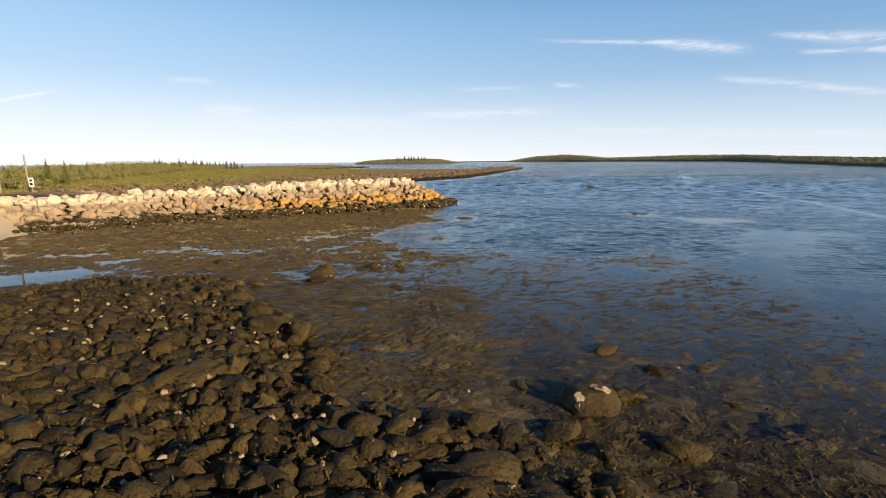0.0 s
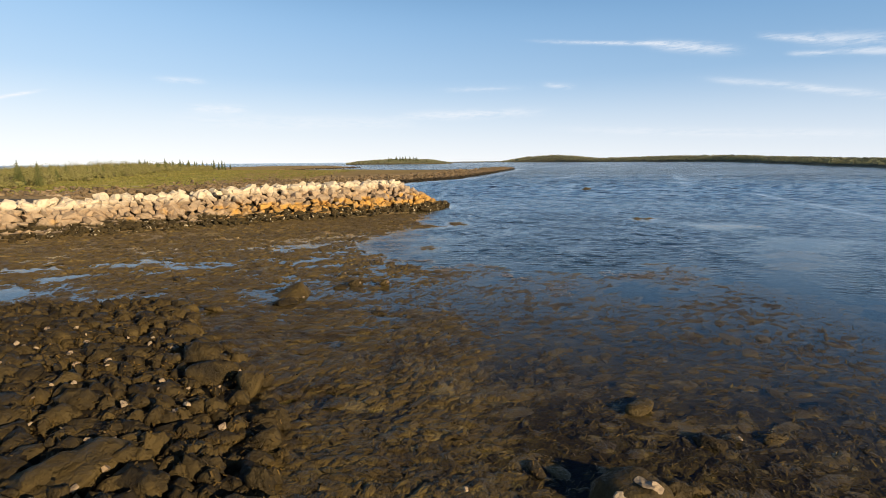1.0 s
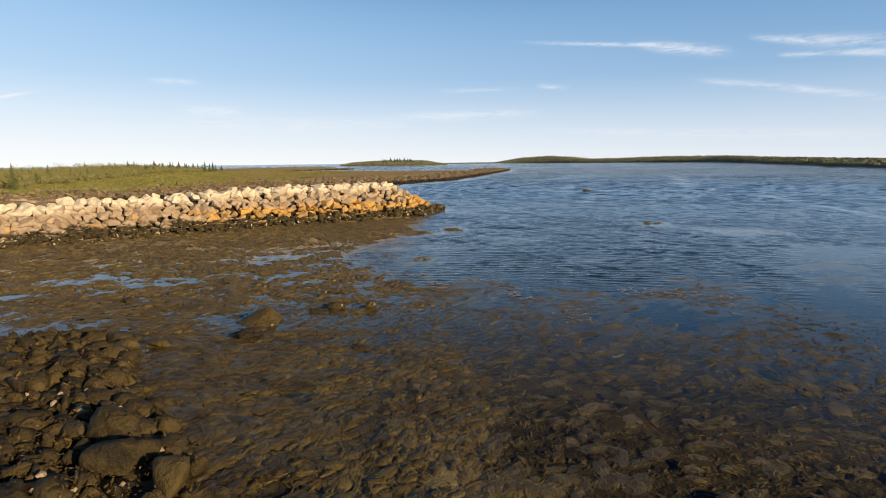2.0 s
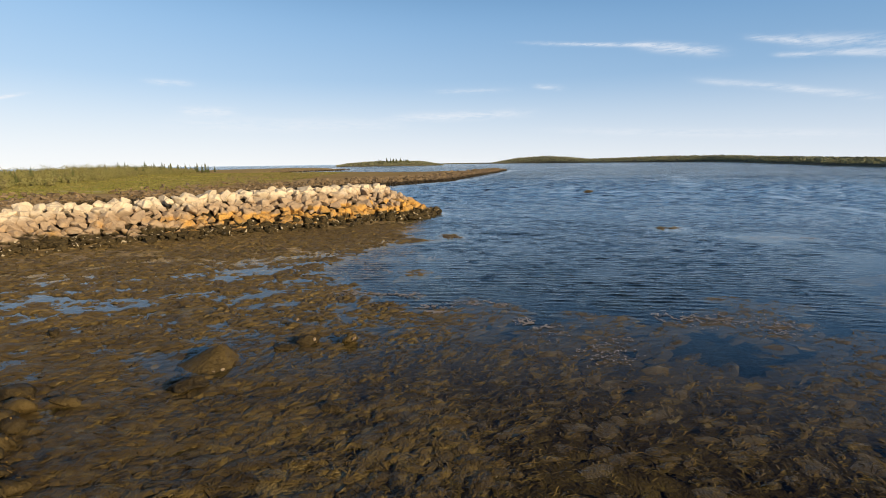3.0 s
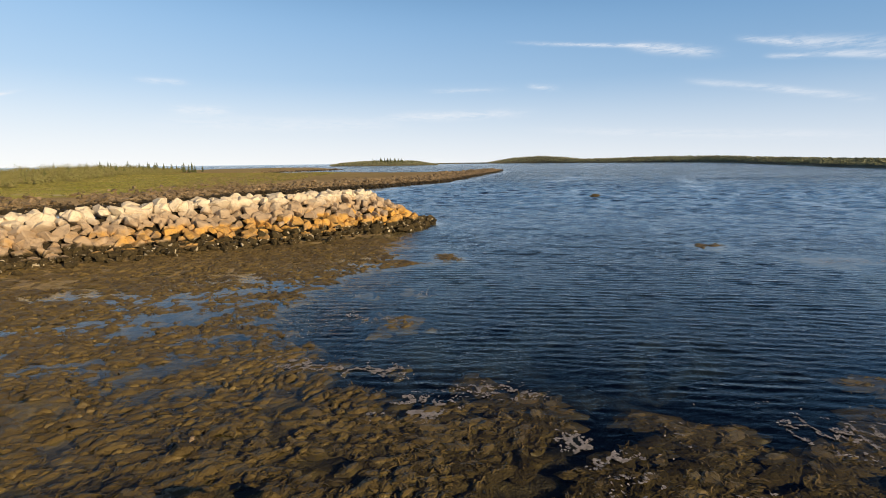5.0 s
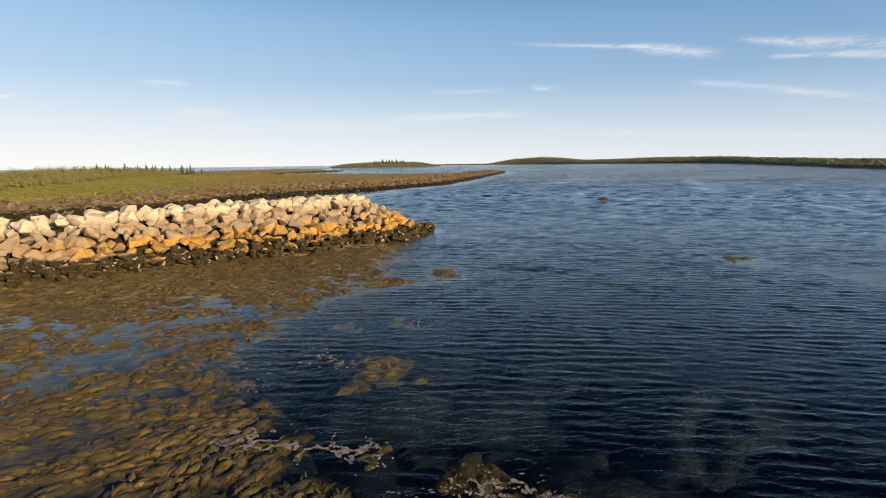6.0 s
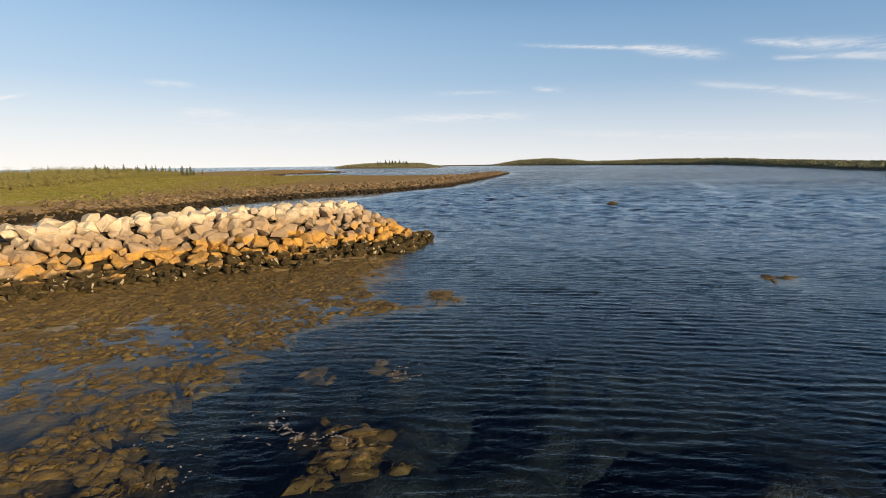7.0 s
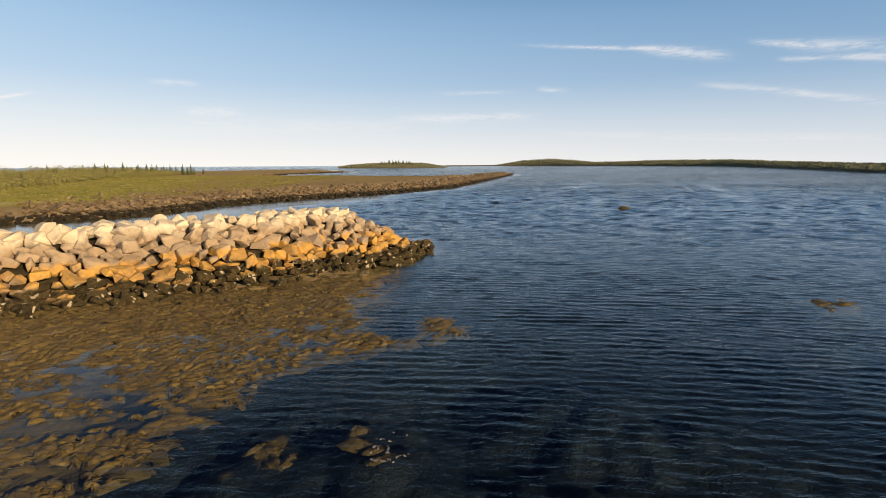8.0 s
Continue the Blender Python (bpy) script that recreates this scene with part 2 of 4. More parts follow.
def frond_material(name, relief=False):
    """Rockweed: golden tips and dark brown beds in drifts, with a change from piece to piece."""
    m, n = material(name)
    p, rnd = where(n), n.add("ShaderNodeNewGeometry").outputs["Random Per Island"]
    col = n.mix(n.ramp(n.noise(p, 0.6, 4), 0.35, 0.62), (0.060, 0.041, 0.015), (0.114, 0.079, 0.026))
    col = n.mix(n.ramp(n.noise(p, 3.6, 3), 0.48, 0.72, 0.0, 0.75), col, (0.20, 0.143, 0.043))
    col = n.mix(n.math("MULTIPLY", n.math("POWER", rnd, 1.6), 0.4), col, (0.045, 0.033, 0.016))
    h = n.math("ADD", n.noise(p, 16.0, 3, 0.6, 0.8), n.math("MULTIPLY", n.noise(n.scaled(p, 30.0, 12.0, 10.0, 0.6), 1.0, 2), 0.5)) if relief else None
    # golden brightness of sunlit upright weed, put into the colour towards the breakwater
    sunlit_gold = n.ramp(n.math("ADD", n.add("ShaderNodeSeparateXYZ", {0: p}).outputs[1], n.math("MULTIPLY", n.noise(p, 0.8, 3), 8.0)), 18.0, 34.0, 0.0, 0.5)
    col = n.mix(sunlit_gold, col, n.mix(n.ramp(n.noise(p, 2.0, 3), 0.4, 0.65), (0.25, 0.178, 0.068), (0.14, 0.099, 0.038)))
    return finish(m, n, col, 0.45, h, 0.8, 0.03, spec=0.3)


def plain(name, col, rough=0.7, grain=6.0, var=0.3):
    m, n = material(name)
    f = n.noise(where(n), grain, 4, 0.6)
    dark = tuple(v * (1 - var) for v in col)
    return finish(m, n, n.mix(n.ramp(f, 0.3, 0.7), col, dark), rough, f, 0.3, 0.01)


GROUND, WATER, STONE = ground_material(), water_material(), breakwater_stone_material()
WET_ROCK = rock_material("wet_weedy_rock", (0.020, 0.015, 0.008), (0.056, 0.040, 0.016), (0.13, 0.090, 0.030))
WET_RUBBLE = rock_material("wet_rubble", (0.020, 0.015, 0.008), (0.056, 0.040, 0.016), (0.13, 0.090, 0.030), island=True)
SPLIT_ROCK = rock_material("wet_rock_with_bare_patches", (0.024, 0.018, 0.009), (0.04, 0.029, 0.012), (0.07, 0.047, 0.017), pale=0.6)
PALE_ROCK = rock_material("bare_pale_stone", (0.42, 0.32, 0.21), (0.30, 0.21, 0.13), (0.52, 0.42, 0.30), (0.7, 0.9))
SHORE_ROCK = rock_material("far_shore_rock", (0.085, 0.062, 0.034), (0.18, 0.130, 0.072), (0.40, 0.295, 0.18), island=True, scale=0.5, foot=True)
CORE = rock_material("rubble_core", (0.03, 0.024, 0.014), (0.06, 0.045, 0.025), (0.08, 0.06, 0.03))
FROND, HEAP = frond_material("rockweed_fronds"), frond_material("rockweed_heaps", True)
DRAPED = leaf_material("draped_rockweed", (0.030, 0.020, 0.008), (0.16, 0.10, 0.024), (0.05, 0.033, 0.012), 0.6)
SPRUCE = leaf_material("spruce_needles", (0.075, 0.092, 0.028), (0.115, 0.125, 0.040), (0.13, 0.13, 0.045))
SHRUB = leaf_material("shrub_leaves", (0.19, 0.185, 0.062), (0.26, 0.24, 0.083), (0.21, 0.18, 0.085))
MARSH = leaf_material("marsh_grass_blades", (0.20, 0.185, 0.050), (0.27, 0.235, 0.075), (0.17, 0.165, 0.042))
# distance haze is mixed into these pale, low-contrast leaf greens
HAZED_WOOD = leaf_material("hazed_woodland", (0.22, 0.225, 0.13), (0.27, 0.265, 0.15), (0.19, 0.20, 0.12))
BARK = plain("bark", (0.11, 0.085, 0.065), 0.9)
POLE = plain("weathered_pole", (0.42, 0.38, 0.33), 0.85)
SIGN = plain("painted_sign", (0.72, 0.72, 0.70), 0.5, 3.0, 0.1)
DARK_SIGN = plain("black_paint", (0.03, 0.03, 0.03), 0.5)
FOAM = plain("sea_foam", (0.40, 0.365, 0.35), 0.9, 9.0, 0.4)


# ------------------------------------------------------------------ terrain shape
def lattice(ix, iy, seed):
    h = (ix.astype(np.int64) * 374761393 + iy.astype(np.int64) * 668265263 + seed * 974711) & 0x7FFFFFFF
    h = ((h ^ (h >> 13)) * 1274126177) & 0x7FFFFFFF
    return ((h ^ (h >> 16)) & 0xFFFF) / 65535.0


def value_noise(x, y, wave, seed):
    x, y = np.asarray(x, float) / wave, np.asarray(y, float) / wave
    ix, iy = np.floor(x), np.floor(y)
    fx, fy = x - ix, y - iy
    fx, fy = fx * fx * (3 - 2 * fx), fy * fy * (3 - 2 * fy)
    a, b = lattice(ix, iy, seed), lattice(ix + 1, iy, seed)
    c, d = lattice(ix, iy + 1, seed), lattice(ix + 1, iy + 1, seed)
    return (a + (b - a) * fx) * (1 - fy) + (c + (d - c) * fx) * fy - 0.5


def smooth(v, lo, hi):
    t = np.clip((v - lo) / (hi - lo), 0, 1)
    return t * t * (3 - 2 * t)


def to_line(x, y, pts):
    """Distance from points to a polyline."""
    best = np.full(np.shape(x), 1e9)
    for (ax, ay), (bx, by) in zip(pts, pts[1:]):
        dx, dy = bx - ax, by - ay
        t = np.clip(((x - ax) * dx + (y - ay) * dy) / (dx * dx + dy * dy), 0, 1)
        best = np.minimum(best, np.hypot(x - ax - t * dx, y - ay - t * dy))
    return best


def inside(x, y, pts):
    """Signed distance to a closed outline, positive inside."""
    odd = np.zeros(np.shape(x), bool)
    ring = list(pts) + [pts[0]]
    for (ax, ay), (bx, by) in zip(ring, ring[1:]):
        if ay != by:
            cross = ((ay > y) != (by > y)) & (x < (bx - ax) * (y - ay) / (by - ay) + ax)
            odd ^= cross
    d = to_line(x, y, ring)
    return np.where(odd, d, -d)


LAND = [(-2500, -400), (-40, -40), (-31, 5), (-29.5, 20), (-27.2, 28.5), (-27, 33), (-24, 40), (-27, 46), (-34, 56), (-40, 66), (-37, 72),
        (-31, 77), (-27.5, 85), (-26, 92), (-20, 100), (-13, 108), (-4, 117), (7, 135), (21, 185), (45, 276), (38, 284), (14, 240), (-15, 222),
        (-40, 234), (-57, 236), (-78, 285), (-82, 333), (-56, 398), (-57, 408), (-90, 422), (-112, 405), (-124, 470), (-98, 556), (-101, 570),
        (-150, 520), (-172, 430), (-188, 350), (-260, 330), (-2500, 900)]
BOULDERS = [(-26, 12), (-15, 16.3), (-12.8, 18.2), (-9.8, 18.5), (-8.0, 17.5), (-6.9, 16.5), (-6.0, 15.2), (-5.0, 13.7), (-3.4, 12.2), (-2.7, 9.4), (-1.6, 8.1), (0, 7.6), (1, 7),
            (2.4, 6), (3.4, 3), (4, -10), (-26, -10)]
BASE = [(-36.0, 27.5), (-27.5, 32.2), (-22, 35.7), (-17, 38.9), (-11.3, 42.3), (-6.5, 45.2), (-3, 48.6), (-0.6, 51.6), (1.4, 55.5)]
TONGUE_EAST = [(21.5, 29.2), (18.5, 27), (15.5, 23), (13.0, 19.5)]
TUFTS = [(19.5, 36.0, 0.9), (21.5, 35.8, 0.8), (10.3, 23.9, 0.9), (11.3, 23.3, 0.8), (0.7, 31.9, 0.1), (5.8, 34.5, -0.35), (16.4, 40.6, 0.0), (2.0, 39.2, -0.3),
         (-1.0, 37.7, 0.4), (-0.5, 42.7, 0.4), (3.7, 30.7, -0.5), (-1.9, 31.4, 0.5), (7.5, 27.7, -0.6), (-1.1, 29.3, 0.1), (-1.1, 27.1, 0.1), (-1.8, 29.8, 0.0),
         (-0.2, 29.1, 0.0), (0.0, 25.1, 0.3), (1.6, 24.2, 0.4), (2.6, 23.9, 0.3), (4.9, 22.5, 0.2), (5.7, 21.8, 0.6)]
POOL = [(-25, 16), (-18, 18.6), (-15.5, 20.0)]


def weed_reach(x, y):
    """How far inside the rockweed beds a point lies; negative over open water."""
    e1 = np.interp(x, [-14, -6, -4.5, -3, -1.9, -0.7, 0.1, 1.5, 2.2, 3.1, 4.3, 5.8, 6.4, 7.5, 9.9, 10.7, 13, 16, 22, 40],
                   [70, 36, 31, 27.3, 25.4, 24.3, 23.6, 23.7, 22.8, 21.9, 20.9, 20.7, 21.3, 21.7, 21.8, 21.3, 19, 16.5, 13.5, 10])
    e2 = np.interp(y, [20, 24, 26, 28, 30, 31.2, 33, 34.6, 37, 39, 41.7, 46.5, 50, 54, 58],
                   [2, 0, -2, -3, -4.2, -3.6, -2.9, -2.2, -1.4, -1.5, -1.9, -1.3, 0.0, 1.2, 1.0])
    wob = 1.9 * value_noise(x, y, 2.2, 5) + 1.2 * value_noise(x, y, 0.8, 6) + 0.5 * value_noise(x, y, 0.35, 8)
    s = np.maximum((e1 - y) * 0.8, np.where(y < 59, (e2 - x) * 0.9, -20))
    s = np.maximum(s, 0.9 - to_line(x, y, TONGUE_EAST))
    for px, py, rad in TUFTS:
        s = np.maximum(s, rad - np.hypot(x - px, y - py))
    return s + wob


def silt_cover(x, y):
    """Bare brown silt at the foot of the breakwater."""
    return smooth(-to_line(x, y, BASE) + 3.0 * value_noise(x, y, 2.0, 33), -9.0, -2.0)


def weed_level(x, y):
    """The height of the top of the rockweed mat, which floats near the tide's level."""
    s = weed_reach(x, y)
    m = np.interp(s, [-14, -6, -3, -1.5, -0.6, 0, 1, 3, 8, 15], [-2.4, -2.0, -1.3, -0.70, -0.25, -0.06, -0.03, -0.012, 0.010, 0.03])
    m = m + 0.014 - 0.005 * smooth(x, 3, 8) - 0.015 * smooth(y, 14, 20) * smooth(-y, -40, -36)
    m = m - 0.17 * np.exp(-(to_line(x, y, POOL) / 1.2) ** 2)
    m = m + 0.19 * smooth(inside(x, y, BOULDERS), -0.6, 2.5)
    m = m + 0.12 * smooth(-to_line(x, y, BASE), -1.6, 0)
    pools = np.clip(0.7 + 1.2 * value_noise(0.62 * x, y, 1.5, 7), 0, 1)
    m = m - 0.065 * pools * smooth(y, 16, 22) * smooth(-y, -42, -36) * smooth(-x, -3, 3) * (1 - silt_cover(x, y)) - (0.05 + 0.10 * pools) * smooth(x, 0, 4) * (1 - smooth(y, 32, 36))
    clump = (0.03 * value_noise(x, y, 2.7, 1) + 0.055 * value_noise(0.8 * x, y, 0.9, 2) + 0.085 * value_noise(0.75 * x + 0.2 * y, y, 0.37, 3)
             + 0.05 * value_noise(x, y + 0.2 * x, 0.21, 4))
    return m + clump * smooth(s, -9, -1)


def terrain(x, y):
    x, y = np.asarray(x, float), np.asarray(y, float)
    land = inside(x, y, LAND)
    shore_wob = 1.5 * value_noise(x, y, 6, 11) + 0.8 * value_noise(x, y, 2, 12)
    out = np.maximum(0, -land)
    bed = -np.interp(out, [0, 3, 15, 60], [0.02, 0.35, 1.3, 2.6])
    m = weed_level(x, y) - 0.015 * (1 - smooth(inside(x, y, BOULDERS), -0.6, 1.0))
    near = np.where((y < 60) & (x > -30), 1.0, 0.0)
    sea = np.where(near > 0, np.maximum(m, -2.4), bed)
    sea = np.where((near > 0) & (land > -3), np.maximum(sea, bed), sea)
    steep = smooth(-np.hypot(x + 29, y - 38), -16, -8)
    rise = np.interp(land, [0, 5, 14, 60, 400], [0.0, 0.75, 1.35, 1.9, 4.0]) * (1 - steep) + np.interp(land, [0, 4, 9, 60], [0.0, 1.9, 2.1, 2.2]) * steep
    low_spit = smooth(x + 0.0 * y, -30, 10)
    rise = rise * (1 - 0.25 * low_spit) + 0.25 * value_noise(x, y, 9, 21) * smooth(land, 2, 15) + 0.10 * value_noise(x, y, 2.5, 22) * smooth(land, 0, 4)
    return np.where(land + 0.0 * shore_wob > 0, np.maximum(rise, -0.05), sea)


def lines(*stretches):
    out = []
    for a, b, step in stretches:
        out += list(np.arange(a, b, step))
    return np.array(out + [stretches[-1][1]])


HEIGHTS = {}


def sheet(name, xs, ys, zfun, mat, attrs=None):
    gx, gy = np.meshgrid(xs, ys)
    gz = zfun(gx, gy)
    HEIGHTS[name] = gz
    nx, ny = len(xs), len(ys)
    i = (np.arange(ny - 1)[:, None] * nx + np.arange(nx - 1)[None, :]).ravel()
    faces = np.stack([i, i + 1, i + nx + 1, i + nx], 1)
    return mesh_arrays(name, np.stack([gx, gy, gz], -1).reshape(-1, 3), faces, mat, {k: f(gx, gy) for k, f in (attrs or {}).items()})


def mesh_arrays(name, co, faces, mat, attrs=None):
    """A smooth quad mesh object from arrays, with point attributes."""
    me = bpy.data.meshes.new(name)
    me.vertices.add(len(co))
    me.vertices.foreach_set("co", co.astype(np.float32).ravel())
    me.loops.add(faces.size)
    me.loops.foreach_set("vertex_index", faces.astype(np.int32).ravel())
    me.polygons.add(len(faces))
    me.polygons.foreach_set("loop_start", np.arange(0, faces.size, 4, dtype=np.int32))
    me.update(calc_edges=True)
    me.polygons.foreach_set("use_smooth", np.ones(len(faces), bool))
    for key, values in (attrs or {}).items():
        a = me.attributes.new(key, "FLOAT", "POINT")
        a.data.foreach_set("value", values.astype(np.float32).ravel())
    me.materials.append(mat)
    return new(name, me)


def grass_cover(x, y):
    land = inside(x, y, LAND)
    w = 6 * value_noise(x, y, 14, 31) + 3 * value_noise(x, y, 5, 32)
    return smooth(land + w, np.where(x < -25, 7, 12), np.where(x < -25, 12, 26)) * (1 - 0.5 * smooth(x, -40, 20))


def rubble_cover(x, y):
    land = inside(x, y, LAND)
    return smooth(land, -1.5, 0.5) * (1 - grass_cover(x, y)) * (1 - sand_cover(x, y))


def sand_cover(x, y):
    beach = smooth(-np.hypot(x + 29.5, (y - 29) * 0.8), -5.2, -3.8)
    cove = smooth(-np.hypot((x + 36) * 0.8, y - 63), -9, -5)
    strips = smooth(-to_line(x, y, [(-47, 80), (-43, 89.5)]) + 1.2 * value_noise(x, y, 3, 34), -1.0, -0.3)
    strips = np.maximum(strips, smooth(-to_line(x, y, [(-84, 196), (-80, 233), (-86, 294), (-82, 333)]) + 4 * value_noise(x, y, 9, 35), -3.5, -1.5))
    return np.maximum(np.maximum(beach, 0.6 * cove), 0.85 * strips)


def dry_cover(x, y):
    """Straw-coloured grass on the outer marsh."""
    return np.maximum(smooth(x + 0.25 * (y - 90), -48, -30), smooth(y, 165, 225))


def road_cover(x, y):
    return smooth(-to_line(x, y, [(-60, 20), (-36, 36), (-29.5, 40.5), (-27, 42)]), -2.6, -2.0)


SLICKS = [([(43, 67), (38, 50), (33.8, 37)], 0.7), ([(48.7, 60.3), (54, 53)], 0.8), ([(69, 141), (55, 110), (45, 90)], 1.6), ([(16, 40.5), (18.6, 35.8), (22, 34.5)], 0.9),
          ([(20.5, 80.8), (27.5, 79.4)], 0.9), ([(32, 131), (42, 142), (56, 187)], 3.0), ([(26, 83), (36, 76)], 0.8), ([(22, 85), (28, 98)], 0.8)]


def open_sea(x, y):
    s = weed_reach(x, y)
    calm = np.where(y < 59, smooth(s, -1.9, 0.7), 0.0)
    shore = inside(x, y, LAND)
    calm = np.maximum(calm, np.where(y > 55, 0.75 * smooth(shore, -9, -1), 0.0))
    cove = smooth(shore, -18, -6) * smooth(-x, -2, 8) * smooth(y, 50, 56)       # sheltered behind the breakwater
    calm = np.maximum(calm, 1.05 * cove)
    for line, wide in SLICKS:
        calm = np.maximum(calm, 0.55 * np.exp(-(to_line(x, y, line) / wide) ** 2) * smooth(value_noise(x, y, 5.0, 81) + 0.3, 0.0, 0.35))
    return 1.0 - 0.82 * calm


gx = lines((-4800, -1000, 400), (-1000, -200, 50), (-200, -60, 5), (-60, -22, 1.0), (-22, -9, 0.16), (-9, 9, 0.11), (9, 24, 0.2), (24, 60, 1.2), (60, 200, 8), (200, 1000, 60), (1000, 4800, 400))
gy = lines((-1500, -100, 200), (-100, -8, 4), (-8, 3, 0.3), (3, 26, 0.11), (26, 38, 0.14), (38, 60, 0.25), (60, 150, 1.5), (150, 300, 4), (300, 1000, 20), (1000, 4800, 300))
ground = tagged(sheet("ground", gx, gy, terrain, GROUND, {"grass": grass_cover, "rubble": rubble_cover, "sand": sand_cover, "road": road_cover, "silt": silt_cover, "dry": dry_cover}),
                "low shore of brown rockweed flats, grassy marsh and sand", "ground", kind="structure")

def wave_field(x, y, step):
    """Wind waves: many crossing wave trains whose length grows with the mesh step, at a steady steepness."""
    g = np.random.RandomState(17)
    centre = np.clip(step * 2.5, 0.33, 3.0)
    h, power = np.zeros_like(x), np.zeros_like(x)
    for lam in np.exp(np.linspace(math.log(0.2), math.log(8.0), 90)):
        a = radians(90 - 10) + g.normal(0, 0.24 if lam < 1.2 else 0.42)
        ph = g.uniform(0, 2 * math.pi)
        w = np.exp(-(np.log(lam / centre) / 0.52) ** 2)
        k = 2 * math.pi / lam
        h += w * np.sin(k * (x * math.cos(a) + y * math.sin(a)) + ph) / k
        power += 0.5 * w * w
    return h / np.sqrt(power + 1e-6)


def build_water():
    cx, cy = 0.0, -4.0
    az = np.radians(np.concatenate([np.arange(-180, -50, 6.0), np.arange(-49, 51, 0.38), np.arange(56, 180, 6.0)]))
    rad = [0.5]
    while rad[-1] < 4600:
        r = rad[-1]
        rad.append(r + (0.4 if r < 20 else 0.085 if r < 50 else r * 0.0080 - 0.315))
    rad = np.array(rad)
    rr, aa = np.meshgrid(rad, az, indexing="ij")
    x, y = cx + rr * np.sin(aa), cy + rr * np.cos(aa)
    step = np.maximum(0.085, rr * 0.0080 - 0.315)
    sea = open_sea(x, y)
    gust = 0.95 + 0.12 * value_noise(x, y, 14.0, 71) + 0.15 * value_noise(x, y, 4.0, 72)
    z = WAVE_SLOPE * (1 + 0.9 * smooth(rr, 34, 90)) * (1 - 0.75 * smooth(rr, 90, 190)) * wave_field(x, y, step) * np.clip(gust, 0.35, 1.4) * np.clip(sea - 0.14, 0, 1)
    outside = np.abs(np.degrees(aa)) > 51
    z = np.where(outside | (rr > 1800), 0.0, z)
    nr, na = rr.shape
    i = (np.arange(nr - 1)[:, None] * na + np.arange(na)[None, :]).ravel()
    j = (np.arange(nr - 1)[:, None] * na + (np.arange(na)[None, :] + 1) % na).ravel()
    faces = np.stack([i, j, j + na, i + na], 1)
    return mesh_arrays("water", np.stack([x, y, z], -1).reshape(-1, 3), faces, WATER, {"open_sea": sea, "distance_out": smooth(rr, 60, 190) * sea})


WAVE_SLOPE = 0.15
water = tagged(build_water(), "rippled blue sea water, calm and clear over the weed", "water", kind="structure")
water.visible_shadow = False          # clear water lets the sun down to the weed


# ------------------------------------------------------------------ stones
def mesh_of(name, bm, mat, smooth_shade=False):
    me = bpy.data.meshes.new(name)
    bm.to_mesh(me)
    bm.free()
    me.polygons.foreach_set("use_smooth", [smooth_shade] * len(me.polygons))
    me.materials.append(mat)
    return me


def part(name, bm, mat, parent, label=""):
    ob = new(name, mesh_of(name, bm, mat))
    ob.parent = parent
    return tagged(ob, label)


def angular_stone(seed, count=20, worn=0.0):
    """A quarried block: the hull of points near the skin of a rounded box."""
    r = random.Random(seed)
    bm = bmesh.new()
    for _ in range(count):
        v = Vector((r.gauss(0, 1), r.gauss(0, 1), r.gauss(0, 1))).normalized()
        k = max(abs(v.x), abs(v.y), abs(v.z))
        v = v * (0.62 + 0.38 * (1 / k - 1) / 0.73 + r.uniform(-0.10, 0.06)) * 0.56 / (0.62 + 0.2)
        bm.verts.new(v)
    hull = bmesh.ops.convex_hull(bm, input=bm.verts)
    bmesh.ops.delete(bm, geom=[g for g in hull["geom_interior"] if isinstance(g, bmesh.types.BMVert)], context="VERTS")
    if worn:
        bmesh.ops.dissolve_limit(bm, angle_limit=radians(14), verts=bm.verts[:], edges=bm.edges[:])
        bmesh.ops.bevel(bm, geom=bm.edges[:], offset=worn, segments=1, affect="EDGES", clamp_overlap=True)
    bmesh.ops.recalc_face_normals(bm, faces=bm.faces)
    return bm


def round_stone(seed, sub=2, rough=0.6):
    """A worn boulder with a lumpy skin, wider than high."""
    r = random.Random(seed)
    bm = bmesh.new()
    bmesh.ops.create_icosphere(bm, subdivisions=sub, radius=0.5)
    off = Vector((r.uniform(0, 90), r.uniform(0, 90), r.uniform(0, 90)))
    for v in bm.verts:
        d = v.co.normalized()
        k = 1 + 0.8 * rough * noise.noise(d * 1.3 + off) + 0.4 * rough * noise.noise(d * 3.3 + off) - 0.5 * rough * abs(noise.noise(d * 2.1 - off))
        k += 0.2 * rough * noise.noise(d * 6.5 - off)
        v.co = d * 0.5 * k
        v.co.z = max(v.co.z, -0.28)
    return bm


def worn_block(seed, cuts=2):
    """An angular boulder with its edges worn: a hull, cut finer and rounded a little."""
    bm = angular_stone(seed, 13)
    bmesh.ops.subdivide_edges(bm, edges=bm.edges[:], cuts=cuts, use_grid_fill=True)
    bmesh.ops.smooth_vert(bm, verts=bm.verts[:], factor=0.5, use_axis_x=True, use_axis_y=True, use_axis_z=True)
    off = Vector((seed * 1.7, seed * 0.9, 3.0))
    for v in bm.verts:
        v.co *= 1.0 + 0.14 * noise.noise(v.co * 4.0 + off) + 0.08 * noise.noise(v.co * 9.0 + off)
        v.co.z = max(v.co.z, -0.3)
    return bm


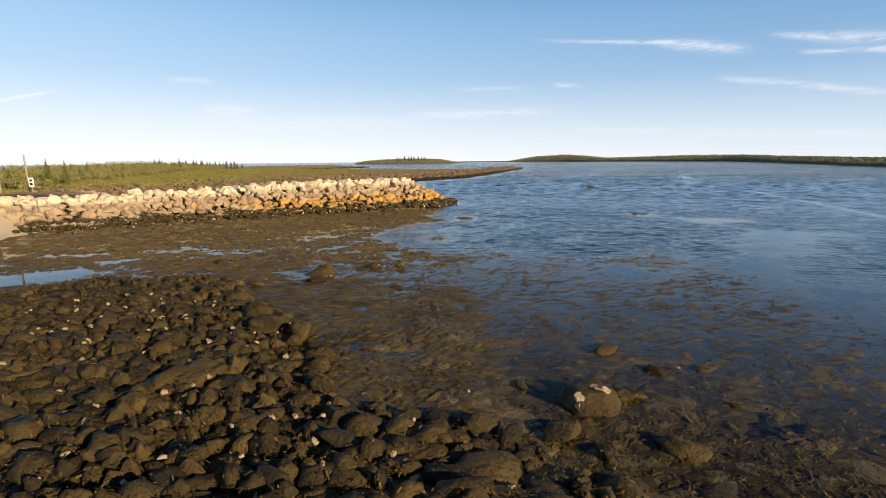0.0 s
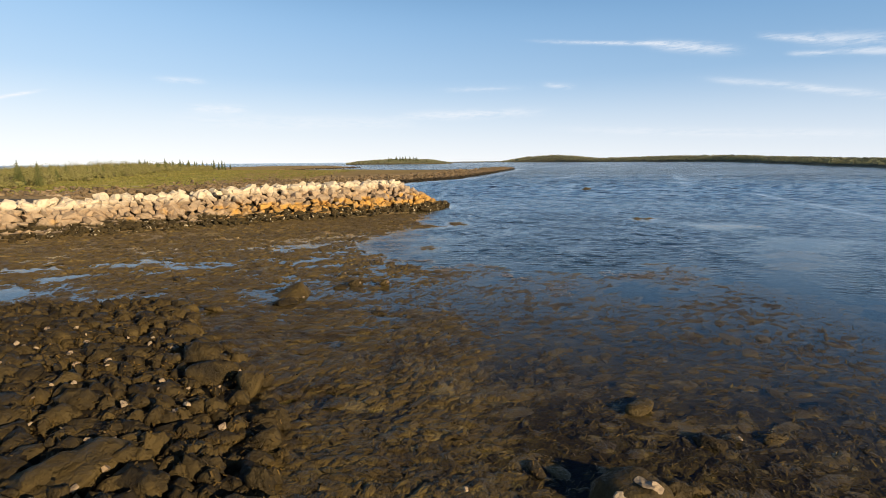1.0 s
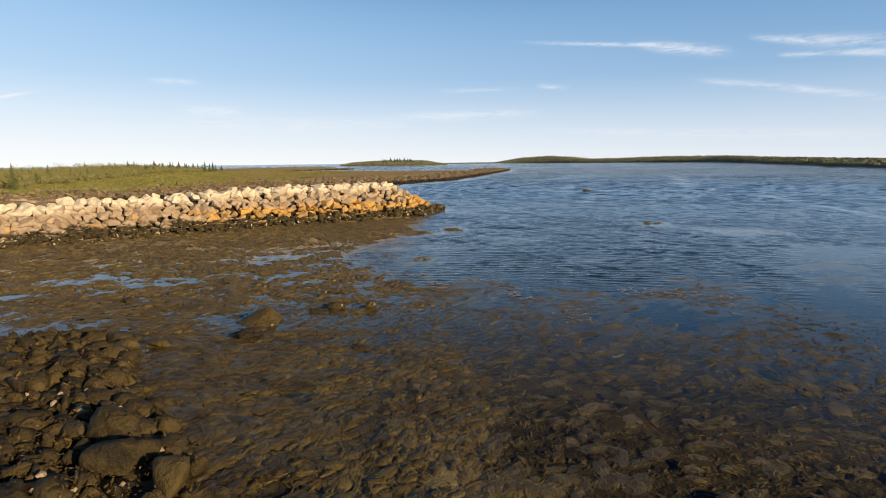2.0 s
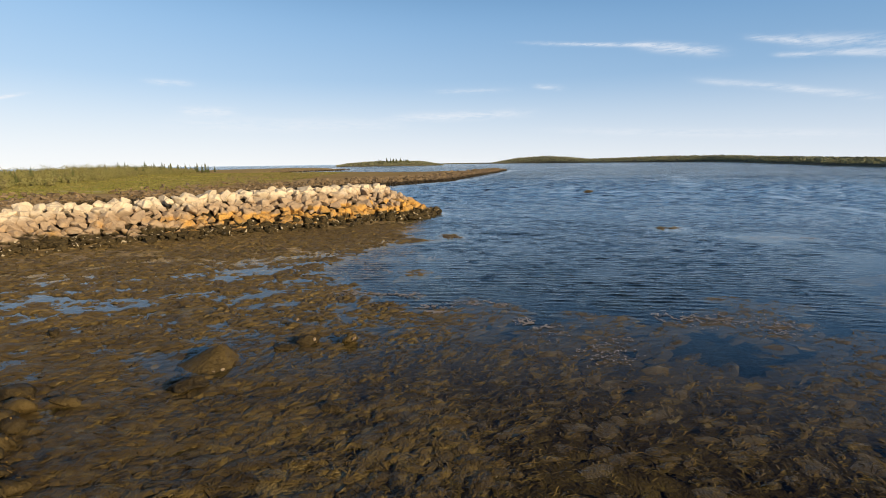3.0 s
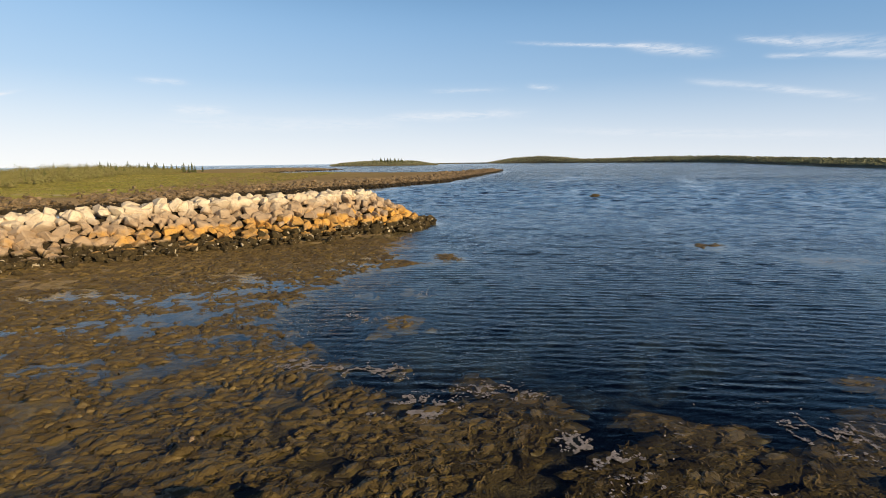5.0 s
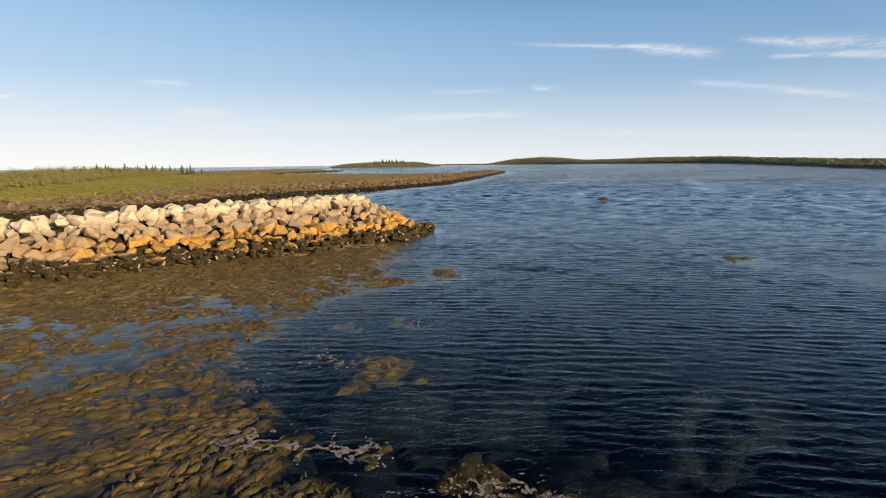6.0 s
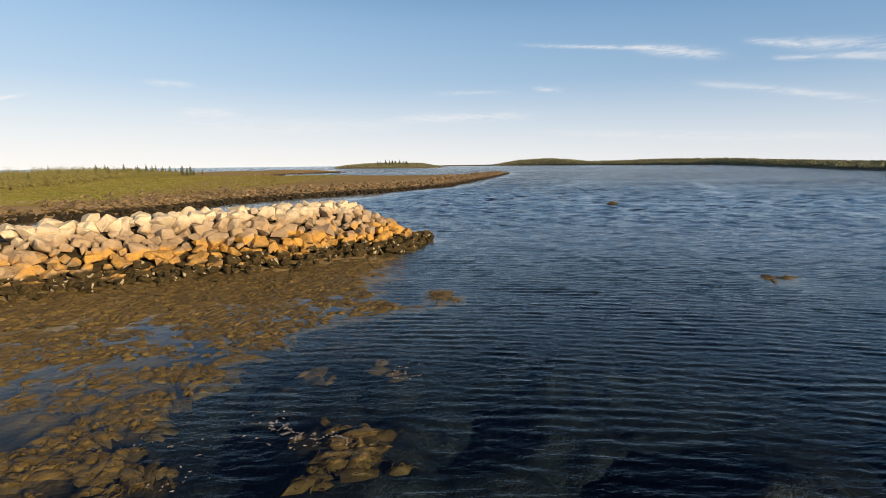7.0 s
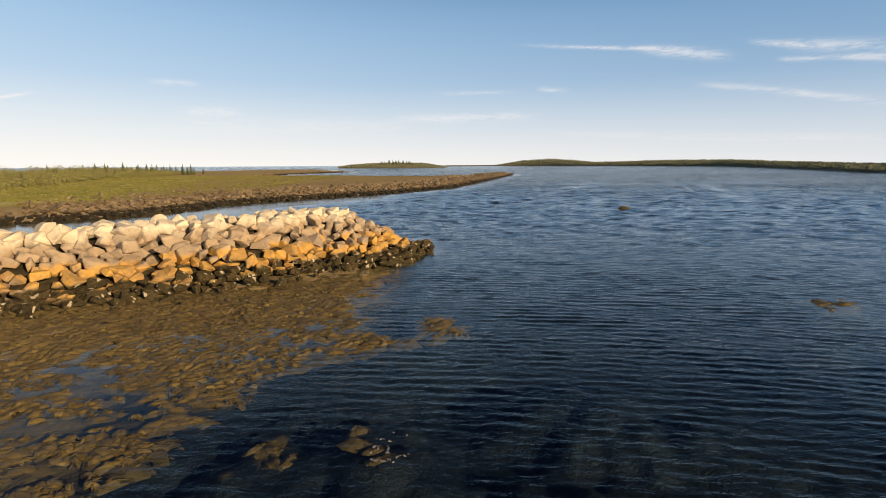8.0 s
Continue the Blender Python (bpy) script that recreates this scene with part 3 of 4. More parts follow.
def joined(name, spots, protos, mat, smooth_shade=False):
    """Many stones in one mesh. spots: (prototype index, matrix)."""
    data = []
    for bm in protos:
        bm.verts.index_update()
        data.append((np.array([v.co[:] for v in bm.verts]), [[v.index for v in f.verts] for f in bm.faces]))
    verts, faces, base = [], [], 0
    for k, m in spots:
        co, fs = data[k]
        a = np.array(m)
        verts.append(co @ a[:3, :3].T + a[:3, 3])
        faces += [[i + base for i in f] for f in fs]
        base += len(co)
    me = bpy.data.meshes.new(name)
    me.from_pydata(np.concatenate(verts).tolist(), [], faces)
    me.polygons.foreach_set("use_smooth", [smooth_shade] * len(me.polygons))
    me.materials.append(mat)
    me.update()
    return new(name, me)


def turned(r, x, y, z, sx, sy, sz, tilt=20):
    return pose(x, y, z, r.uniform(-tilt, tilt), r.uniform(-tilt, tilt), r.uniform(0, 360)) @ Matrix.Diagonal((sx, sy, sz, 1))


# ------------------------------------------------------------------ breakwater
CREST_Z, SLOPE = 2.5, 3.3       # crest height, plan depth of the front face


def along(pts, step):
    """Evenly spaced points on a polyline with their left-hand normals."""
    out = []
    carry = 0.0
    for (ax, ay), (bx, by) in zip(pts, pts[1:]):
        d = Vector((bx - ax, by - ay))
        n = Vector((-d.y, d.x)).normalized()
        t = carry
        while t < d.length:
            out.append((Vector((ax, ay)) + d * (t / d.length), n))
            t += step
        carry = t - d.length
    return out


def crest(x):
    """The crest falls gently towards the root of the breakwater."""
    return CREST_Z - 0.55 * float(smooth(-x, 8, 26))


def build_breakwater():
    r = random.Random(7)
    front = BASE[:6] + [(-2.4, 49.0)]
    head = Vector((-4.2, 52.3))                   # centre of the rounded end, under the crest
    spots = []
    # front face: rows of blocks climbing from the water to the crest
    rows = 10
    for k in range(rows):
        f = (k + 0.2) / (rows - 1)
        for p, n in along(front, 0.68):
            q = p + n * (SLOPE * f * 0.98 + r.uniform(-0.15, 0.15)) + Vector((n.y, -n.x)) * (0.31 * (k % 2) + r.uniform(-0.16, 0.16))
            z = -0.05 + crest(q.x) * f * 0.96 + r.uniform(-0.12, 0.12)
            big = r.choice((0.5, 0.6, 0.7, 0.8, 1.0))
            spots.append((q.x, q.y, z - 0.1, big, k))
    # rounded end
    for k in range(rows):
        f = (k + 0.2) / (rows - 1)
        rad = 4.5 * (1 - f) + 0.9
        for a in np.arange(-100, 150, math.degrees(0.6 / rad)):
            a = radians(a + r.uniform(-3, 3))
            x = head.x + rad * math.cos(a) * 1.0
            y = head.y + rad * math.sin(a) * 0.85
            spots.append((x, y, -0.05 + CREST_Z * f * 0.98 + r.uniform(-0.13, 0.13), r.choice((0.5, 0.6, 0.7, 0.85)), k))
    # crest blocks and the upper back face
    for j in range(6):
        for p, n in along(front, 0.75):
            q = p + n * (SLOPE + 0.1 + 0.6 * j + r.uniform(-0.2, 0.2))
            z = crest(q.x) + 0.02 - max(0, j - 3) * 0.3 + r.uniform(-0.18, 0.2)
            spots.append((q.x, q.y, z - 0.1, r.choice((0.52, 0.64, 0.76, 0.95)), 9))
    for x, y, z, size in ((-4.7, 51.6, 2.45, 1.05), (-3.9, 51.9, 2.5, 1.0), (-3.4, 52.5, 2.35, 0.85), (-4.4, 52.5, 2.4, 0.9), (-5.4, 51.3, 2.45, 0.9), (-3.3, 51.5, 2.0, 0.8)):
        spots.append((x, y, z, size, 9))
    for i in range(16):                           # low weedy stones trailing off the toe
        spots.append((r.uniform(-0.6, 1.5), 0.0, r.uniform(-0.12, 0.08), r.uniform(0.3, 0.5), 0))
        spots[-1] = (spots[-1][0], 52.3 + 1.1 * spots[-1][0] + r.uniform(-0.9, 0.9), *spots[-1][2:])
    return spots


def breakwater_core():
    """The hidden mound under the blocks."""
    bm = bmesh.new()
    ring = []
    pts = along(BASE[:6] + [(-3.0, 48.4)], 1.5)
    for p, n in pts:
        a, b, c, d = p + n * 0.25, p + n * (SLOPE + 0.15), p + n * (SLOPE + 3.0), p + n * (SLOPE + 6.0)
        ring.append([bm.verts.new((v.x, v.y, z)) for v, z in ((a, -0.3), (b, crest(b.x) - 0.35), (c, crest(c.x) - 0.4), (d, -0.5))])
    for i in range(9):
        ang = radians(-60 + i * 20)
        h = Vector((-4.2, 52.3))
        p = h + Vector((math.cos(ang), math.sin(ang) * 0.85)) * 4.7
        q = h + Vector((math.cos(ang), math.sin(ang) * 0.85)) * 1.1
        e = h + Vector((-3.0, 3.5))
        ring.append([bm.verts.new((v.x, v.y, z)) for v, z in ((p, -0.3), (q, CREST_Z - 0.4), (h + Vector((-1.0, 0.8)), CREST_Z - 0.45), (e, -0.5))])
    for a, b in zip(ring, ring[1:]):
        for i in range(3):
            bm.faces.new((a[i], b[i], b[i + 1], a[i + 1]))
    bmesh.ops.recalc_face_normals(bm, faces=bm.faces)
    return bm


breakwater = tagged(new("breakwater"), "breakwater of pale granite blocks, orange stained above dark weed", "breakwater")
breakwater.location = (-11.3, 43.0, 0.0)
bpy.context.view_layer.update()
core = part("core", breakwater_core(), CORE, breakwater, "dark rubble core between the blocks")
core.matrix_parent_inverse = Matrix.Translation((11.3, -43.0, 0))

block_meshes = [mesh_of("block", angular_stone(100 + i, 14, 0.035), STONE) for i in range(24)]
rng = random.Random(3)
block_spots = build_breakwater()
order = sorted(range(len(block_spots)), key=lambda i: abs(block_spots[i][0] + 7) + (6 if block_spots[i][4] == 9 else 0))
rest = []
for rank, i in enumerate(order):
    x, y, z, s, k = block_spots[i]
    m = turned(rng, x, y, z, s * rng.uniform(1.1, 1.5), s * rng.uniform(0.95, 1.3), s * rng.uniform(0.8, 1.1), 26)
    if rank < 300:
        ob = new("block", rng.choice(block_meshes))
        ob.parent = breakwater
        ob.matrix_parent_inverse = Matrix.Translation((11.3, -43.0, 0))
        ob.matrix_basis = m
    else:
        rest.append((rng.randrange(24), m))
protos = [angular_stone(100 + i, 14, 0.035) for i in range(24)]
far_blocks = tagged(joined("block_fill", rest, protos, STONE), kind="stuff")
far_blocks.parent = breakwater
far_blocks.matrix_parent_inverse = Matrix.Translation((11.3, -43.0, 0))

# weedy rubble apron at the foot of the breakwater
def apron():
    r = random.Random(21)
    spots = []
    line = BASE[1:]
    for p, n in along(line, 0.30):
        for _ in range(3):
            d = -abs(r.gauss(0, 0.75)) + 0.35
            q = p + n * d + Vector((r.uniform(-0.2, 0.2), r.uniform(-0.2, 0.2)))
            s = r.choice((0.25, 0.32, 0.4, 0.5, 0.65))
            spots.append((r.randrange(8), turned(r, q.x, q.y, 0.14 + 0.26 * smooth(d, -1.6, 0.3) - 0.05, s * 1.2, s, s * 0.8, 25)))
    return spots


apron_ob = tagged(joined("foot_rubble", apron(), [angular_stone(300 + i, 14) for i in range(8)], STONE), kind="stuff")
apron_ob.parent = breakwater
apron_ob.matrix_parent_inverse = Matrix.Translation((11.3, -43.0, 0))


# ------------------------------------------------------------------ shore boulders
def ground_z(x, y):
    """The height of the ground sheet at a point."""
    i = min(max(int(np.searchsorted(gx, x)) - 1, 0), len(gx) - 2)
    j = min(max(int(np.searchsorted(gy, y)) - 1, 0), len(gy) - 2)
    u, v = (x - gx[i]) / (gx[i + 1] - gx[i]), (y - gy[j]) / (gy[j + 1] - gy[j])
    z = HEIGHTS["ground"]
    return float((z[j, i] * (1 - u) + z[j, i + 1] * u) * (1 - v) + (z[j + 1, i] * (1 - u) + z[j + 1, i + 1] * u) * v)


ROUND = [mesh_of("boulder", worn_block(500 + i) if i % 3 else round_stone(500 + i, 3), WET_ROCK, True) for i in range(15)]
SPLIT = mesh_of("boulder", worn_block(542, 3), SPLIT_ROCK, True)


def boulder(x, y, wide, high, mesh, turn, label, sink=0.3):
    ob = new("boulder", mesh)
    ob.matrix_basis = pose(x, y, max(ground_z(x, y), -0.12) + high * (0.45 - sink), 0, 0, turn) @ Matrix.Diagonal((wide * 1.3, wide * 0.9, high, 1))
    return tagged(ob, label, "boulder", "weedy shore boulders")


BIG = [(-5.0, 13.0, 0.8, 0.75), (-4.4, 12.3, 0.95, 0.8), (-3.6, 11.9, 0.75, 0.75), (-5.0, 8.9, 1.15, 0.45), (-4.1, 9.0, 0.7, 0.4), (-1.6, 6.8, 0.7, 0.5),
       (-1.7, 7.6, 0.6, 0.45), (0.7, 6.25, 1.05, 0.55), (2.0, 7.5, 0.75, 0.45), (3.45, 8.75, 0.42, 0.4), (3.8, 8.8, 0.3, 0.3), (2.55, 6.95, 0.5, 0.35),
       (3.75, 7.05, 0.6, 0.4), (3.7, 5.9, 0.6, 0.35), (3.9, 11.1, 0.8, 0.5), (4.6, 9.95, 0.5, 0.36), (5.7, 10.0, 0.5, 0.36), (5.4, 8.4, 0.3, 0.25), (-4.7, 18.4, 0.6, 0.3),
       (-7.9, 18.0, 0.6, 0.5), (-6.85, 17.7, 0.65, 0.3), (-8.5, 17.9, 0.6, 0.5), (-9.2, 18.7, 0.5, 0.4), (-3.6, 22.3, 0.5, 0.3), (-2.8, 20.8, 0.45, 0.35), (-3.3, 20.5, 0.5, 0.25), (-1.75, 20.7, 0.42, 0.42),
       (-1.6, 17.3, 0.45, 0.2), (2.9, 18.4, 0.8, 0.2), (-10.1, 22.0, 0.5, 0.3), (-0.7, 7.2, 0.6, 0.4), (1.6, 9.3, 0.4, 0.2), (-2.6, 9.2, 0.5, 0.4)]
rb = random.Random(44)
for i, (x, y, w, h) in enumerate(BIG):
    boulder(x, y, w, h * (0.75 if x > 0 else 1.0), ROUND[i % 15], rb.uniform(0, 360), "large dark boulder draped in wet brown rockweed", 0.15)


def broken_boulder(x, y, corners, seed, patches, crust, label, patch_label):
    """A split boulder from its corners, worn a little, with bare or barnacled patches lying on its faces."""
    bm = bmesh.new()
    for c in corners:
        bm.verts.new(c)
    bmesh.ops.convex_hull(bm, input=bm.verts)
    bmesh.ops.subdivide_edges(bm, edges=bm.edges[:], cuts=4, use_grid_fill=True)
    bmesh.ops.smooth_vert(bm, verts=bm.verts[:], factor=0.35, use_axis_x=True, use_axis_y=True, use_axis_z=True)
    off = Vector((seed * 3.1, seed * 1.7, 0.0))
    for v in bm.verts:
        v.co += Vector((noise.noise(v.co * 3.0 + off), noise.noise(v.co * 3.0 - off), noise.noise(v.co * 4.0 + off * 2))) * 0.05
    bmesh.ops.recalc_face_normals(bm, faces=bm.faces)
    bm.normal_update()
    tree = BVHTree.FromBMesh(bm)
    ob = new("boulder", mesh_of("boulder", bm, WET_ROCK, True))
    ob.location = (x, y, 0.0)
    r = random.Random(seed)
    for px, py, rad in patches:
        place, normal, _, _ = tree.ray_cast(Vector((px - x, py - y, 3.0)), Vector((0, 0, -1)))
        if place is None:
            continue
        q = normal.to_track_quat("Z", "Y")
        pb = bmesh.new()
        rims = []
        for lift, grow in ((-0.01, 1.05), (0.012, 0.9)):
            ring = [rad * grow * r.uniform(0.6, 1.15) for _ in range(9)]
            rims.append([pb.verts.new(place + q @ Vector((ring[k] * math.cos(k * 0.698), ring[k] * math.sin(k * 0.698), lift))) for k in range(9)])
        for k in range(9):
            pb.faces.new((rims[0][k], rims[0][(k + 1) % 9], rims[1][(k + 1) % 9], rims[1][k]))
        pb.faces.new(rims[1])
        part("bare_patch", pb, crust, ob, patch_label)
    return tagged(ob, label, "boulder", "weedy shore boulders")


broken_boulder(2.7, 8.5, [(-0.55, 0.1, -0.1), (-0.3, -0.5, -0.1), (0.45, -0.55, -0.1), (0.75, 0.0, -0.1), (0.5, 0.6, -0.1), (-0.4, 0.6, -0.1), (-0.35, 0.25, 0.30),
                          (-0.2, -0.15, 0.33), (0.2, -0.2, 0.30), (0.5, 0.05, 0.32), (0.35, 0.4, 0.34), (-0.1, 0.45, 0.28)], 3,
               ((2.93, 8.5, 0.13), (3.03, 8.44, 0.10), (2.86, 8.58, 0.09), (2.50, 8.30, 0.10), (2.44, 8.22, 0.06)), PALE_ROCK,
               "broken dark boulder with bare pale pink patches on top", "bare pale pink stone")
broken_boulder(-4.95, 19.5, [(-0.85, 0.1, -0.1), (-0.45, -0.35, -0.1), (0.3, -0.62, -0.1), (0.8, -0.3, -0.1), (0.7, 0.6, -0.1), (-0.4, 0.95, -0.1), (0.34, 0.28, 0.46),
                             (0.3, 0.6, 0.34), (0.56, 0.0, 0.18), (0.25, -0.2, 0.2)], 5,
               ((-4.52, 19.02, 0.07), (-4.55, 19.12, 0.04), (-4.38, 19.2, 0.05), (-4.47, 19.0, 0.04), (-4.18, 19.3, 0.05), (-4.2, 19.25, 0.03)), PALE_ROCK,
               "wedge-shaped dark boulder with white barnacle streaks among weed", "white barnacle crust")
boulder(-7.5, 13.4, 0.5, 0.35, SPLIT, 10, "dark boulder with bare pale patches among weed")

spots_b = []
for gx_ in np.arange(-25, 4, 0.27):
    for gy_ in np.arange(-2.0, 19.5, 0.27):
        x, y = gx_ + rb.uniform(-0.15, 0.15), gy_ + rb.uniform(-0.15, 0.15)
        if float(inside(np.array([x]), np.array([y]), BOULDERS)[0]) > rb.uniform(-0.5, 0.4):
            if all((x - b[0]) ** 2 + (y - b[1]) ** 2 > (0.45 * b[2]) ** 2 for b in BIG):
                spots_b.append((x, y, rb.choice((0.26, 0.32, 0.38, 0.46, 0.62)), rb.choice((0.26, 0.32, 0.4, 0.48, 0.58))))
spots_b.sort(key=lambda b: abs(b[0] + 4.5) + abs(b[1] - 9.5))
rest_b = []
for i, (x, y, w, h) in enumerate(spots_b):
    if i < 260:
        boulder(x, y, w, h, rb.choice(ROUND), rb.gauss(0, 30), "wet dark boulder coated with brown rockweed")
    else:
        m = pose(x, y, ground_z(x, y) + h * 0.15, rb.uniform(-8, 8), rb.uniform(-8, 8), rb.gauss(0, 30)) @ Matrix.Diagonal((w * 1.4, w * 0.85, h, 1))
        rest_b.append((rb.randrange(8), m))
for _ in range(900):          # cobbles in the gaps
    x, y = rb.uniform(-17, 3), rb.uniform(3.5, 18)
    if float(inside(np.array([x]), np.array([y]), BOULDERS)[0]) > 0:
        s = rb.uniform(0.10, 0.24)
        rest_b.append((rb.randrange(8), turned(rb, x, y, ground_z(x, y) + 0.05, s * 1.2, s, s * 0.8)))
cobbles = tagged(joined("cobble_field", rest_b, [worn_block(600 + i, 1) if i % 3 else round_stone(600 + i, 2) for i in range(8)], WET_RUBBLE, True),
                 "wet weedy cobbles and boulders packed over the shore", "cobbles", kind="stuff")

PALE = [mesh_of("pale_stone", angular_stone(700 + i, 16), PALE_ROCK) for i in range(6)]


def pale_stone(x, y, size, lift):
    ob = new("pale_stone", rb.choice(PALE))
    ob.matrix_basis = turned(rb, x, y, ground_z(x, y) + lift, size * 1.05, size * 0.75, size * 0.6, 35)
    return tagged(ob, "small bare pale stone lying on the dark weedy boulders", "stone", "pale stones on the shore")


for x, y, s in ((-8.2, 10.9, 0.26), (-9.1, 9.7, 0.30), (-4.5, 9.0, 0.2), (-4.6, 8.5, 0.22), (-7.0, 9.4, 0.16), (-4.35, 10.65, 0.2), (-3.4, 10.2, 0.19),
                (-0.5, 7.5, 0.14), (-5.7, 7.3, 0.17), (-2.0, 8.1, 0.12), (-6.0, 8.8, 0.16), (-8.1, 13.9, 0.17), (-7.3, 13.2, 0.18), (-9.4, 11.8, 0.2),
                (-9.7, 10.6, 0.16), (-0.7, 6.4, 0.13), (0.9, 5.7, 0.12), (0.5, 8.6, 0.1)):
    pale_stone(x, y, s, 0.21)
for _ in range(120):
    x = rb.uniform(-12, -1.5)
    y = rb.uniform(5.5, 15)
    if float(inside(np.array([x]), np.array([y]), BOULDERS)[0]) > 0.2:
        pale_stone(x, y, rb.uniform(0.08, 0.18), 0.25)
for x, y in ((3.95, 11.0), (5.1, 9.95), (-3.5, 22.4), (-2.65, 20.75), (-1.62, 20.6)):
    pale_stone(x, y, 0.13, 0.2)

# ------------------------------------------------------------------ rockweed fronds
def draped_weed():
    """Short fronds hanging over the tops of the boulders."""
    g = np.random.RandomState(9)
    tops = [(x, y, w, h) for x, y, w, h in spots_b + BIG if y > 3.5 and x > -16]
    c = np.repeat(np.array([(x, y, ground_z(x, y) + 0.15 * h, w, h) for x, y, w, h in tops]), 26, axis=0)
    n = len(c)
    ang, up = g.uniform(0, 2 * math.pi, n), np.arccos(g.uniform(0.1, 1.0, n))
    d = np.stack([np.cos(ang) * np.sin(up), np.sin(ang) * np.sin(up), np.cos(up)], 1)
    p = c[:, :3] + d * np.stack([c[:, 3] * 0.47, c[:, 3] * 0.43, c[:, 4] * 0.47], 1)
    down = np.stack([np.cos(ang) * np.cos(up), np.sin(ang) * np.cos(up), -np.sin(up)], 1)
    side = np.cross(d, down) + 0.4 * g.normal(size=(n, 3))
    down = down + 0.65 * g.normal(size=(n, 3))
    L, w = g.uniform(0.02, 0.05, n)[:, None], g.uniform(0.006, 0.014, n)[:, None]
    co = np.stack([p - side * w, p + side * w, p + down * L + side * w * 0.9 + d * 0.01, p + down * L - side * w * 0.9 + d * 0.01], 1)
    ob = mesh_arrays("draped_rockweed", co.reshape(-1, 3), np.arange(n * 4).reshape(-1, 4), DRAPED)
    return tagged(ob, "short wet rockweed draped over the boulders", "seaweed", kind="stuff")


draped_weed()


def clump_spots():
    """Where the rockweed lies in low overlapping heaps: x, y, z, half length, half width, height, turn."""
    g = np.random.RandomState(5)
    x, y = np.meshgrid(np.arange(-27, 19, 0.205), np.arange(3.0, 45.5, 0.205))
    x = (x + 0.1 * (np.arange(len(x)) % 2)[:, None]).ravel()
    y = y.ravel()
    n = len(x)
    x, y = x + g.uniform(-0.09, 0.09, n), y + g.uniform(-0.09, 0.09, n)
    s, z = weed_reach(x, y), weed_level(x, y)
    patch = 0.9 * value_noise(0.65 * x, y, 0.75, 41) + 0.7 * value_noise(0.8 * x, y, 0.33, 42)
    keep = (inside(x, y, BOULDERS) < 0.3) & (to_line(x, y, BASE) > 0.6) & (z > -0.22) & (g.rand(n) < smooth(s, -1.2, 0.6))
    keep &= (to_line(x, y, POOL) > 1.1) & (inside(x, y, LAND) < -0.5) & (np.abs(x - 0.06 * y) < 4.0 + 0.86 * y)
    keep &= patch > g.uniform(-0.75, -0.15, n) + 0.38 * smooth(y, 18, 25) * smooth(-y, -41, -36) * smooth(-x, -4, 1) + 0.12 * smooth(silt_cover(x, y), 0.4, 0.95)
    open_beds = value_noise(0.7 * x, y, 1.3, 43)
    keep &= (open_beds > -0.36 + g.normal(0, 0.06, n) - 0.2 * smooth(-x, -3, 0) + 0.12 * smooth(y, 13, 18) + 0.2 * smooth(x, 11, 14)) | (x < 0.0)
    x, y, z = x[keep], y[keep], z[keep]
    n = len(x)
    size = (0.09 + 0.17 * g.rand(n) ** 1.6) * (1 + 0.15 * smooth(y, 20, 40))
    heap = 0.5 + 0.5 * smooth(y, 18, 25)                 # taller where the mat breaks up round the pools
    high = np.clip(g.uniform(0.045, 0.10, n) * (0.8 + 0.5 * patch[keep]), 0.04, 0.13) * heap
    turn = 0.35 + 1.6 * value_noise(x, y, 2.5, 51) + g.normal(0, 0.5, n)
    z = np.maximum(z, np.where(s[keep] > 0.2, -0.022, -0.07)) - 0.008
    afloat = smooth(x, -0.5, 3.0) * (1 - smooth(y, 30, 36))   # seaward of the boulders the weed floats level with the water
    z = z * (1 - afloat) + afloat * (g.uniform(-0.030, 0.008, n) - high * 0.55 - 0.03 * smooth(x, 10, 14))
    size, high = size * (1 + 0.35 * afloat), high * (1 - 0.35 * afloat)
    return x, y, z, size * 1.4, size * g.uniform(0.55, 0.9, n), high, turn


CLUMPS = clump_spots()


def heap_point(rad, ang, which):
    """World points on the heaps, at a share of the radius and an angle."""
    x, y, z, a, b, h, turn = (v[which] for v in CLUMPS)
    u, v = a * rad * np.cos(ang), b * rad * np.sin(ang)
    top = h * np.clip(1 - rad ** 2.2, -0.6, 1)
    return np.stack([x + u * np.cos(turn) - v * np.sin(turn), y + u * np.sin(turn) + v * np.cos(turn), z + top], -1)


def weed_heaps():
    """Low ragged heaps of rockweed: rings of points with an uneven skin."""
    g = np.random.RandomState(6)
    n, seg, rings = len(CLUMPS[0]), 8, (0.0, 0.45, 0.8, 1.15)
    which = np.arange(n)
    co = np.zeros((n, len(rings), seg, 3))
    for k, f in enumerate(rings):
        for q in range(seg):
            ang = 2 * math.pi * (q + 0.5 * (k % 2)) / seg + np.zeros(n)
            rad = f * (1 + (g.uniform(-0.36, 0.36, n) if k else 0))
            co[:, k, q] = heap_point(rad, ang, which)
            if 0 < k < 3:
                co[:, k, q, 2] += g.uniform(-0.22, 0.22, n) * CLUMPS[5]
    quads = [[k * seg + q, k * seg + (q + 1) % seg, (k + 1) * seg + (q + 1) % seg, (k + 1) * seg + q] for k in range(3) for q in range(seg)]
    faces = (np.arange(n)[:, None, None] * (seg * len(rings)) + np.array(quads)[None]).reshape(-1, 4)
    ob = mesh_arrays("rockweed_heaps", co.reshape(-1, 3), faces, HEAP)
    return tagged(ob, "low wet heaps of brown rockweed over the tidal flat", "seaweed", kind="stuff")


weed_heaps()


